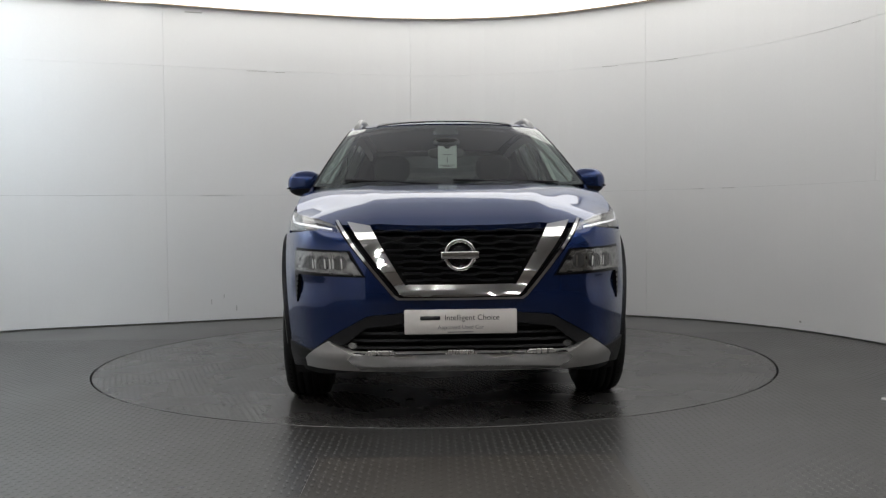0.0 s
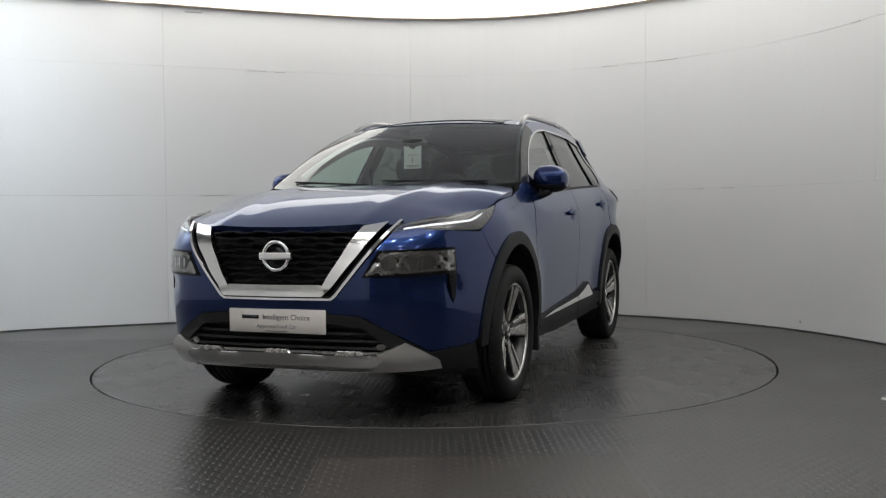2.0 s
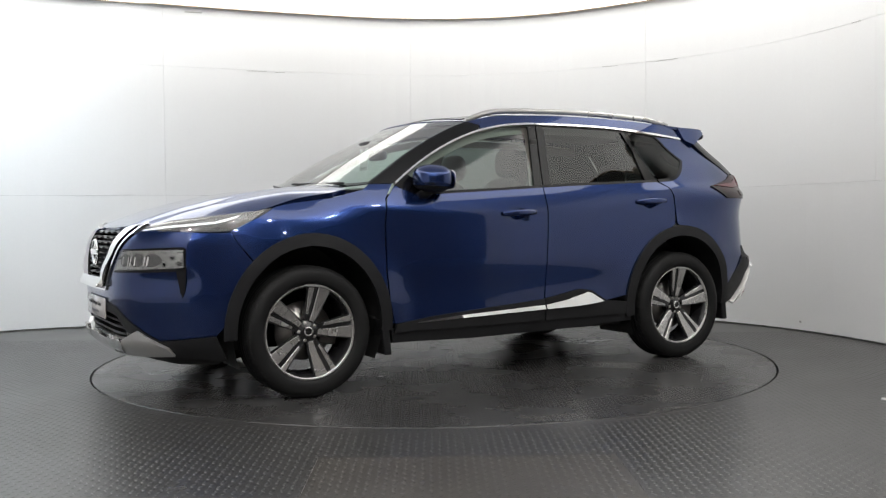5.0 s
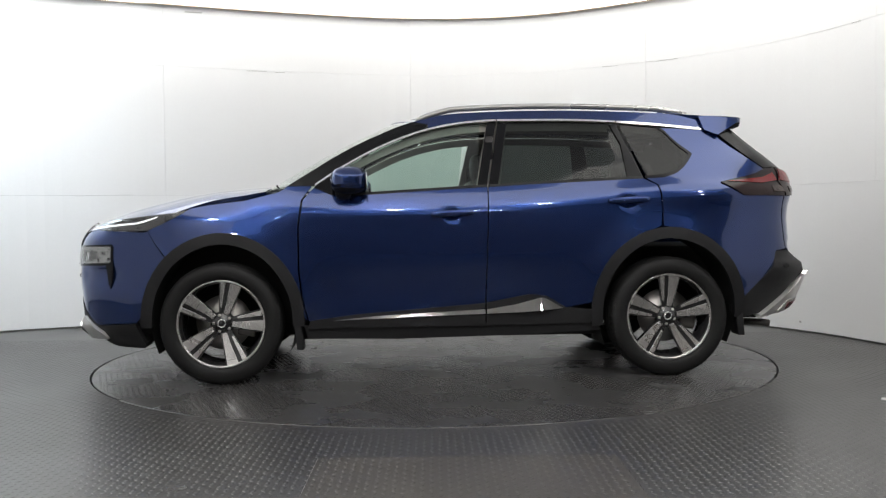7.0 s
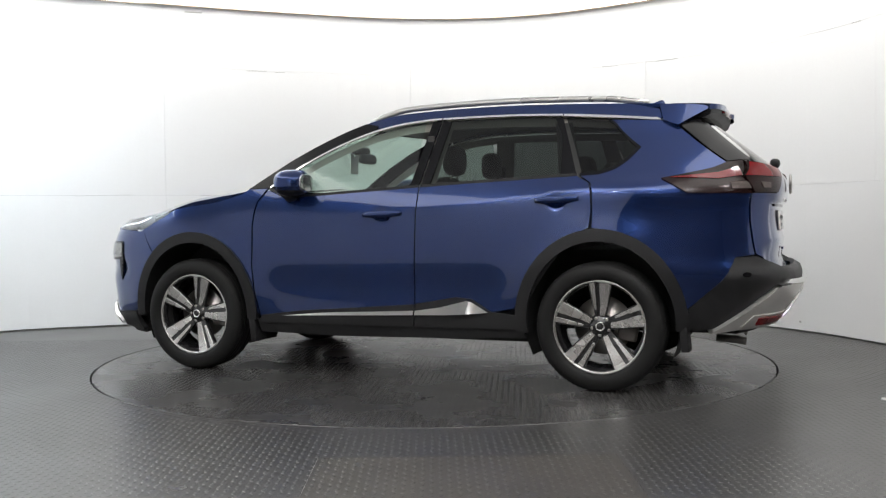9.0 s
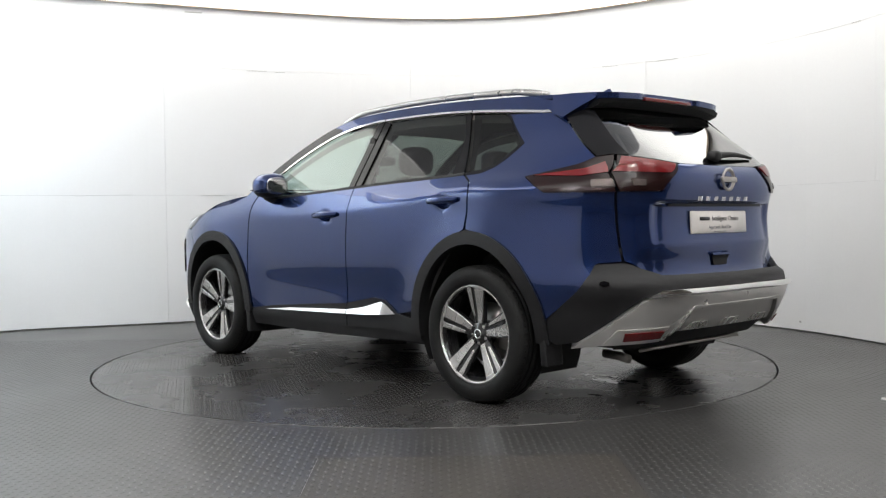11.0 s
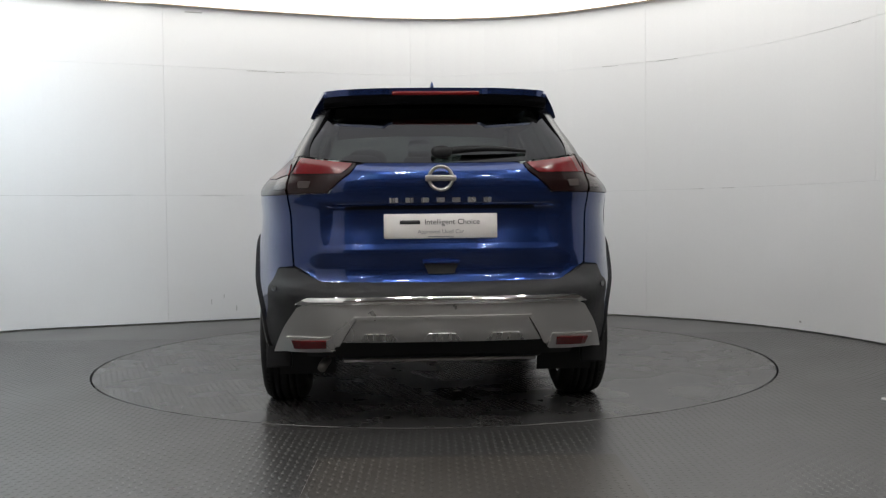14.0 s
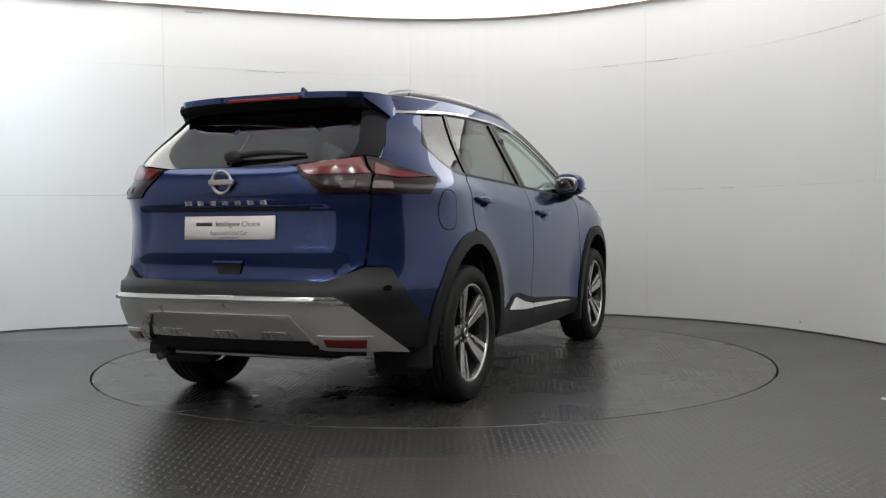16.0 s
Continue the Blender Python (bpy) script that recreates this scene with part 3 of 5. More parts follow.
def door(side, front):
    if front:
        low = between(CLADTOP, .832, -.226)
        pts = xs((.832, .372), (.868, .52), (.884, .68), (.884, .94), (.862, 1.09), (.80, 1.168), *BELT[:3], (-.247, 1.04), (-.244, .93)) + xs(*low[::-1][:-1])
    else:
        low = between(CLADTOP, -.234, -.893)
        pts = xs((-.234, .465), (-.252, .93), (-.257, 1.163), (-.50, 1.176), (-1.215, 1.207), (-1.290, 1.165), (-1.303, 1.12), (-1.309, 1.01), (-1.300, .92)) + arc(*RA, *ARCH_O, 84, 8, 14)[1:] + xs(*low[::-1][1:-1])
    hx, hz = (-.03, .995) if front else (-1.11, 1.065)
    hs = sx(hx, hz)
    d = skin("front_door" if front else "rear_door", pts, PAINT, side, label="blue painted door, closed", step=.021,
             lift=lambda a, z: -.013 * smooth(1.35 - 1.35 * (((a - hs) / .062) ** 2 + ((z - hz + .004) / .042) ** 2)))
    # lower cladding of the door
    if front:
        pts = xs(*between(CLADTOP, .826, -.226)) + xs((-.224, .325), (.84, .325))
    else:
        pts = xs(*between(CLADTOP, -.236, -.89)) + xs((-.87, .335), (-.235, .325))
    skin("door_cladding", pts, CLAD, side, d, "black plastic lower door cladding", lift=.010, rim=.02)
    if front:
        pts = xs((.69, .371), (.40, .396), (-.226, .424), (-.226, .398))
    else:
        pts = xs((-.236, .424), (-.40, .448), (-.565, .490), (-.60, .482), (-.70, .424), (-.45, .405), (-.236, .398))
    skin("chrome_strip", pts, CHROME, side, d, "bright chrome strip along the sill", lift=lambda a, z: .012 + .42 * np.maximum(0, np.interp(LF + X0 - a, [-.70, -.60, -.565, -.40, -.226, .40, .69], [.424, .482, .490, .448, .424, .396, .371]) - z), rim=.012, step=.02)
    # handle with its bowl
    loops = []
    for i in range(13):
        u = i / 12
        x = hx + .125 - .25 * u
        w = .013 + .007 * math.sin(math.pi * u)
        p = surf(sx(x, hz), hz + .006 + .008 * u)
        out = .010 + .030 * math.sin(math.pi * min(max(u * 1.05, .02), .98)) ** .5
        loops.append([(x, side * (p[1] + out - .010 + .010 * math.cos(a)), p[2] + w * math.sin(a)) for a in np.linspace(0, 2 * math.pi, 13)[:-1]])
    part("handle", ring_loft(loops), PAINT, d, "blue bar door handle")
    # windows
    if front:
        top = shrink(between(TOPLINE, .70, -.222), .014)
        pane = xs((.66, 1.128), (.54, 1.133), (-.195, 1.172)) + xs(*top[::-1])
        frame_top = between(TOPLINE, .79, -.328)
        fr = [xs((-.190, 1.17), (-.246, 1.165), (-.328, 1.578), (-.270, 1.568))]
        tri = xs((.795, 1.172), (.668, 1.116), (.60, 1.128), (.64, 1.20), (.70, 1.238))
        skin("mirror_triangle", tri, GLOSSBLACK, side, d, "black mirror mount", lift=-.002)
    else:
        top = shrink(between(TOPLINE, -.385, -1.050), .015)
        pane = xs((-.385 + .07, 1.178), (-.52, 1.187), (-1.122, 1.212), (-1.108, 1.43)) + xs(*top[::-1])
        frame_top = between(TOPLINE, -.336, -1.088)
        fr = [xs((-.258, 1.165), (-.315, 1.172), (-.392, 1.562), (-.338, 1.578)), xs((-1.118, 1.207), (-1.215, 1.207), (-1.088, 1.562), (-1.048, 1.556), (-1.105, 1.43))]
    g = skin("door_window", pane, SIDEGLASS if front else PRIVACY, side, d, "clear door glass" if front else "dark privacy glass", lift=-.010, rim=0, step=.06)
    g.visible_shadow = False
    for q in fr:
        skin("window_pillar", q, GLOSSBLACK, side, d, "gloss black window pillar", lift=.0, rim=.012)
    low = [(x, z) for x, z in (BELT[:3] if front else [(-.257, 1.163), (-.50, 1.176), (-1.215, 1.207)])]
    skin("belt_seal", xs(*low) + xs(*[(x, z + .016) for x, z in low][::-1]), CLAD, side, d, "black window seal", lift=.001, rim=.01)
    skin("window_trim", xs(*frame_top) + xs(*[(x, z - .012) for x, z in frame_top][::-1]), CHROME, side, d, "chrome trim over the window", lift=.004, rim=.010, step=.03)
    skin("door_trim", xs(*((.80, .45), (.80, 1.10), (-.24, 1.15), (-.24, .45)) if front else ((-.26, .45), (-.26, 1.15), (-1.2, 1.19), (-1.2, .9), (-.9, .45))), TRIM, side, d, "black inner door trim", lift=-.07, rim=0, step=.08)
    return d


def fenders(side):
    f = skin("front_wing", xs((.842, .375), (.878, .52), (.894, .68), (.894, .945), (.872, 1.095), (.812, 1.178), (.955, 1.176), (1.00, 1.145), (1.20, 1.095), (1.525, 1.050), (1.64, .985), (1.775, .922), (1.70, .805))
             + arc(*FA, *ARCH_O, 47.5, 178, 26), PAINT, side, label="blue front wing", step=.021)
    for (c, a0, a1, nm) in ((FA, -4, 184, "front"), (RA, -8, 184, "rear")):
        o = arc(*c, *ARCH_O, a0, a1, 34)
        i = arc(*c, *ARCH_I, a0, a1, 34)
        skin("arch_moulding", o + i[::-1], CLAD, side, label="black plastic wheel arch moulding", lift=.014, rim=.035, step=.03)
        # liner
        loops = []
        for k in range(29):
            a = radians(-25 + 230 * k / 28)
            x, z = c[0] + .43 * math.cos(a), c[1] + .47 * math.sin(a)
            y1 = float(surf(sx(x, max(z, .22)), max(z, .22))[1]) - .01
            loops.append([(x, side * y1, z), (x, side * .52, z)])
        part("wheel_liner", ring_loft(loops, False, False), DARK, car, "black wheel arch liner")
    q = xs((-1.318, .918), (-1.320, 1.01), (-1.314, 1.12), (-1.300, 1.168), (-1.235, 1.208), (-1.34, 1.214), (-1.43, 1.242), (-1.49, 1.285), (-1.558, 1.365), (-1.38, 1.532), (-1.60, 1.524), (-1.665, 1.518), (-1.745, 1.486)) \
        + [("x", -2.015, 1.268), ("x", -1.95, 1.236), ("x", -1.687, 1.178), ("x", -1.825, 1.096), ("b", .715, 1.094), ("b", .70, .95), ("b", .69, .762), ("b", .765, .752), ("x", -1.93, .56), ("x", -1.832, .475)] + arc(*RA, *ARCH_O, 170, 92, 20)
    skin("rear_quarter_panel", q, PAINT, side, label="blue rear quarter panel", step=.021)
    quarter_pane = xs((-1.245, 1.215), (-1.34, 1.224), (-1.425, 1.252), (-1.48, 1.292), (-1.542, 1.365), (-1.37, 1.530), (-1.112, 1.555))
    g = skin("quarter_window", quarter_pane, DEEPGLASS, side, label="dark privacy glass quarter window", lift=-.004, rim=.0, step=.06)
    g.visible_shadow = False
    skin("quarter_window_seal", xs((-1.23, 1.207), (-1.345, 1.213), (-1.432, 1.242), (-1.49, 1.285), (-1.558, 1.366), (-1.372, 1.537), (-1.355, 1.532), (-1.532, 1.365), (-1.474, 1.298), (-1.42, 1.260), (-1.34, 1.233), (-1.23, 1.225)), GLOSSBLACK, side, label="black quarter window seal", lift=.001, rim=.008, step=.02)
    skin("quarter_trim", xs(*between(TOPLINE, -1.094, -1.63)) + xs((-1.655, 1.522), *[(x, z - .014) for x, z in between(TOPLINE, -1.094, -1.60)][::-1]), CHROME, side, label="chrome trim over the quarter window", lift=.004, rim=.01, step=.03)
    skin("windscreen_pillar", xs(*PILLAR) + xs((.10, 1.565), *between(TOPLINE, .12, -.05)[:1]) + xs(*[p for p in TOPLINE if p[0] > .12][::-1]), PILLARBLACK, side, label="satin black windscreen pillar", lift=0)
    skin("cant_rail", xs((.185, 1.578), *CANT[1:]) + xs((-1.735, 1.582), (-1.63, 1.524), *[p for p in TOPLINE if -1.63 < p[0] < .12][::-1], (.10, 1.537), (.10, 1.56)), PAINT, side, label="blue roof side rail", lift=0)
    inner = xs(*[(x, z) for x, z in TOPLINE[1:]]) + xs(*[(x, z - .05) for x, z in TOPLINE[1:]][::-1])
    skin("pillar_lining", inner, BEIGE, side, label="beige cloth pillar lining", lift=-.05, rim=0, step=.06)
    skin("centre_pillar_lining", xs((-.18, 1.16), (-.33, 1.16), (-.40, 1.58), (-.27, 1.58)), BEIGE, side, label="beige centre pillar lining", lift=-.045, rim=0, step=.06)
    skin("rear_pillar_lining", xs((-1.10, 1.2), (-1.24, 1.2), (-1.14, 1.55), (-1.04, 1.55)), TRIM, side, label="dark rear pillar lining", lift=-.045, rim=0, step=.06)
    # rocker below the doors
    skin("sill", xs((.86, .345), (-.90, .355), (-.93, .285), (-.45, .262), (.30, .250), (.84, .262)), CLAD, side, label="black plastic sill", lift=-.004, rim=.05)
    # flaps behind the wheels
    for x, z0, z1 in ((.905, .20, .40), (-1.800, .235, .42)):
        y = float(surf(sx(x, .40), .40)[1])
        bm = block(x - .022, x + .022, y - .12, y + .004, z0, z1, .008)
        for v in bm.verts:
            v.co.x += (.40 - v.co.z) * -.10
            v.co.y *= side
        if side < 0:
            bmesh.ops.reverse_faces(bm, faces=bm.faces)
        part("mud_flap", bm, CLAD, car, "black rubber mud flap")


def nose():
    bump = skin_full("front_bumper", [("f", .0, .598), ("f", .295, .600), ("f", .320, .618), ("f", .592, .958), ("f", .690, .925), ("x", 1.80, .910), ("x", 1.775, .918), ("x", 1.705, .800)] + arc(*FA, *ARCH_O, 46.5, 4, 10) + [("x", 1.86, .372), ("f", .715, .352), ("f", .575, .450), ("f", .435, .527), ("f", .265, .540), ("f", .0, .540)], PAINT, label="blue front bumper", step=.03, lift=lambda a, z: -.014 * np.exp(-((z - .66) / .05) ** 2) * smooth((a - .6) / .1) * smooth((1.05 - a) / .1))
    skin_full("bumper_cladding", [("f", .0, .536), ("f", .265, .536), ("f", .432, .523), ("f", .572, .446), ("f", .712, .346), ("x", 1.86, .368), ("x", 1.83, .300), ("x", 1.80, .235), ("f", .72, .262), ("f", .62, .395), ("f", .555, .385), ("f", .44, .470), ("f", .265, .490), ("f", .0, .492)], CLAD, bump, "black plastic lower bumper", lift=.006, rim=.03, step=.03)
    skin_full("chin_guard", [("f", .0, .350), ("f", .40, .348), ("f", .52, .352), ("f", .625, .402), ("f", .735, .316), ("f", .735, .275), ("f", .42, .272), ("f", .0, .272)], SATIN, bump, "satin silver chin guard", lift=lambda a, z: .022 + .010 * np.exp(-((z - .335) / .02) ** 2), rim=.05, step=.025)
    skin_full("chin_trim", [("f", .0, .352), ("f", .40, .350), ("f", .50, .354), ("f", .525, .335), ("f", .47, .285), ("f", .40, .281), ("f", .0, .281)], CHROME, bump, "chrome strip on the chin guard", lift=lambda a, z: .030 + .012 * np.exp(-((z - .330) / .022) ** 2), rim=.02, step=.025)
    skin_full("grille_frame", [("f", .0, .604), ("f", .290, .606), ("f", .312, .622), ("f", .590, .962), ("f", .565, .966), ("f", .300, .640), ("f", .28, .632), ("f", .0, .630)], GLOSSBLACK, label="gloss black band round the grille", lift=.004, rim=.03, step=.025)
    skin_full("grille_trim", [("f", .0, .598), ("f", .293, .600), ("f", .318, .618), ("f", .585, .966), ("f", .571, .968), ("f", .308, .626), ("f", .286, .610), ("f", .0, .608)], CHROME, label="thin chrome line round the grille", lift=.010, rim=.02, step=.02)
    skin_full("grille_chrome", [("f", .0, .618), ("f", .262, .620), ("f", .285, .636), ("f", .528, .958), ("f", .418, .938), ("f", .256, .668), ("f", .244, .672), ("f", .0, .670)], CHROME, label="wide chrome V of the grille", lift=lambda a, z: .012 + .018 * smooth((.82 - z) / .12) + .022 * smooth((.672 - z) / .05), rim=.05, step=.02)
    skin_full("undertray", [("f", .0, .275), ("f", .42, .275), ("f", .72, .265), ("x", 1.80, .245), ("x", 1.84, .205), ("f", .70, .203), ("f", .50, .225), ("f", .0, .235)], DARK, label="black undertray lip", lift=-.03, rim=.08)
    for side in (1, -1):
        # upper lamp
        hl = skin("headlight", [("f", .545, .905), ("f", .575, .950), ("f", .68, .984), ("x", 1.63, 1.028), ("x", 1.54, 1.044), ("x", 1.66, .980), ("x", 1.775, .923), ("x", 1.86, .921), ("f", .69, .927)], HOUSING, side, label="slim upper headlight with a white light guide", step=.02, lift=-.004)
        skin("light_guide", [("f", .600, .926), ("f", .602, .933), ("f", .70, .950), ("x", 1.85, .970), ("x", 1.81, .980), ("x", 1.72, 1.004), ("x", 1.735, .995), ("x", 1.80, .972), ("x", 1.85, .961), ("f", .70, .942)], DRL, side, hl, "white light guide", step=.012, lift=.003, rim=.006)
        skin("lamp_optic", [("f", .560, .915), ("f", .580, .943), ("f", .66, .970), ("x", 1.80, 1.000), ("x", 1.83, .996), ("f", .70, .966), ("f", .59, .940)], REFLECTOR, side, hl, "silver lamp reflector", step=.015, lift=.001, rim=.006)
        g = skin("lamp_glass", [("f", .547, .907), ("f", .577, .949), ("f", .68, .983), ("x", 1.64, 1.026), ("x", 1.56, 1.040), ("x", 1.66, .981), ("x", 1.776, .925), ("x", 1.86, .923), ("f", .69, .929)], LENS, side, hl, "clear lamp glass", step=.03, lift=.008, rim=0)
        g.visible_shadow = False
        # lower lamp in its dark frame
        lo = skin("lower_headlight", [("f", .440, .705), ("f", .515, .830), ("x", 2.01, .842), ("x", 1.997, .828), ("x", 1.999, .715), ("x", 2.006, .615), ("x", 2.018, .575), ("x", 2.030, .615), ("x", 2.046, .715)], GLOSSBLACK, side, label="lower headlight in a gloss black recess", step=.02, lift=.004, rim=.02)
        skin("lamp_optic", [("f", .462, .718), ("f", .526, .818), ("f", .62, .824), ("x", 2.01, .825), ("x", 2.015, .735), ("f", .66, .726)], REFLECTOR, side, lo, "faceted silver lamp reflector", step=.015, lift=lambda a, z: .005 + .0025 * np.sin(a * 70) * np.sin(z * 90), rim=.006)
        for c in (.56, .64, .705):
            lens = skin("projector", [("f", c + .034 * math.cos(t), .772 + .034 * math.sin(t)) for t in np.linspace(0, 2 * math.pi, 17)[:-1]], HOUSING, side, lo, "grey round projector lens", step=.012, lift=.008, rim=.01)
        for y_ in (.545, .585, .60, .625, .672, .685):
            skin("lamp_facet", [("f", y_, .745), ("f", y_ + .007, .747), ("f", y_ + .010, .792), ("f", y_ + .003, .790)], CHROME, side, lo, "bright lamp facet", step=.02, lift=.0095, rim=.006)
        skin("lamp_bar", [("f", .53, .806), ("f", .526, .814), ("f", .64, .822), ("x", 2.01, .826), ("x", 2.01, .816), ("f", .65, .812)], REFLECTOR, side, lo, "bright lamp bar", step=.012, lift=.009, rim=.006)
        g = skin("lamp_glass", [("f", .455, .712), ("f", .522, .824), ("x", 2.005, .830), ("x", 2.008, .730), ("f", .66, .722)], LENS, side, lo, "clear lamp glass", step=.03, lift=.012, rim=.006)
        g.visible_shadow = False
        for k in range(5):
            z = .600 + .024 * k
            skin("vent_slat", xs((2.030, z), (2.010, z), (2.010, z + .009), (2.030, z + .009)), GLOSSBLACK, side, lo, "black vent slat", step=.02, lift=.007, rim=.01)
        # lower black bumper and bright chin
        fog = skin("fog_lamp", [("f", .520 + .022 * math.cos(t), .380 + .016 * math.sin(t)) for t in np.linspace(0, 2 * math.pi, 15)[:-1]], REFLECTOR, side, bump, "small fog lamp", lift=-.015, rim=.02, step=.012)
        # V-shaped bright frame round the grille
        for y0 in (.30, -.075):
            y1 = y0 + .15
            if side < 0 and y0 < 0:
                continue
            bm = prism([(y0, .346), (y0 + .018, .364), (y1 - .018, .364), (y1, .346)], lambda a, b, h: (float(surf(sf(a if abs(a) > 1e-6 else 1e-6, .36), .36)[0]) + .012 + h, side * a, b), .022, .002)
            part("chin_plate", bm, MACHINED, bump, "bright plate on the chin guard", False)
    # grille: backing and wavy bars
    gr = skin("grille", [("f", -.25, .660), ("f", .25, .660), ("f", .42, .940), ("f", -.42, .940)], DARK, label="black grille of wavy bars", lift=-.06, rim=.0)
    for k in range(9):
        z = .690 + .0285 * k
        yw = float(np.interp(z, (.66, .94), (.235, .412)))
        ys = np.linspace(-yw, yw, 61)
        loops = []
        for y in ys:
            zz = z + .0035 * math.copysign(min(abs(math.sin(y * 36 + k * math.pi)) * 2, 1), math.sin(y * 36 + k * math.pi))
            p = surf(sf(y if abs(y) > 1e-6 else 1e-6, zz), zz)
            loops.append([(p[0] - .016 + dx, p[1], zz + dz) for dx, dz in ((-.004, .005), (.010, .0), (.004, -.006), (-.03, -.006), (-.03, .005))])
        part("grille_bar", ring_loft(loops), GRILLE, gr, smooth_faces=False)
    # round badge
    def badge(at, normal_x, tilt, scale, parent, material):
        bm = lathe([(.062, -.008), (.074, -.006), (.076, .004), (.068, .010), (.058, .004), (.056, -.008)], 40)
        bm.transform(Matrix.Translation(at) @ Matrix.Rotation(radians(90) * -normal_x, 4, "Z") @ Matrix.Rotation(tilt, 4, "X") @ Matrix.Diagonal((scale, scale, scale, 1)))
        r = part("badge", bm, material, parent, "chrome ring badge with a crossbar")
        bm = block(-.088, .088, -.006, .012, -.017, .017, .005)
        bm.transform(Matrix.Translation(at) @ Matrix.Rotation(radians(90) * -normal_x, 4, "Z") @ Matrix.Rotation(tilt, 4, "X") @ Matrix.Diagonal((scale, scale, scale, 1)))
        part("badge_bar", bm, material, r)
    badge((2.312, 0, .806), 1, 0, 1.0, gr, CHROME)
    bm = lathe([(.0, -.004), (.06, -.004), (.06, -.012), (0, -.012)], 30)
    bm.transform(Matrix.Translation((2.312, 0, .806)) @ Matrix.Rotation(radians(-90), 4, "Z"))
    part("badge_backing", bm, GLOSSBLACK, gr)
    badge((-2.322, 0, 1.160), -1, 0, .80, car, STEEL)
    # air intake
    it = skin("air_intake", [("f", -.56, .385), ("f", .56, .385), ("f", .44, .480), ("f", .26, .498), ("f", -.26, .498), ("f", -.44, .480)], DARK, label="black lower air intake with bars", lift=-.07, rim=0)
    for k in range(4):
        z = .372 + .034 * k
        yw = float(np.interp(z, (.37, .5), (.56, .42)))
        loops = []
        for y in np.linspace(-yw, yw, 25):
            p = surf(sf(y if abs(y) > 1e-6 else 1e-6, z), z)
            loops.append([(p[0] - .03 + dx, p[1], z + dz) for dx, dz in ((.01, .006), (.012, -.005), (-.03, -.006), (-.03, .006))])
        part("intake_bar", ring_loft(loops), CLAD, it, smooth_faces=False)


def plate(m, parent):
    p = part("number_plate", block(-.262, .262, -.006, .006, -.0575, .0575, .004, 1), PLATE, parent, "pale plate printed with a dealer's message")
    p.data.transform(m)
    up = m @ Matrix.Rotation(radians(90), 4, "X") @ Matrix.Translation((0, 0, .0068))
    bm = block(-.188, -.095, .009, .027, -.0004, .0006, 0)
    bm.transform(up)
    part("printed_bar", bm, INK, p, "dark printed bar")
    writing("Intelligent Choice", .036, INK, up @ Matrix.Translation((.053, .018, 0)), p)
    writing("Approved Used Car", .026, INKGREY, up @ Matrix.Translation((0, -.026, 0)), p)
    bm = block(-.06, .06, -.050, -.046, -.0004, .0006, 0)
    bm.transform(up)
    part("printed_bar", bm, INKGREY, p)


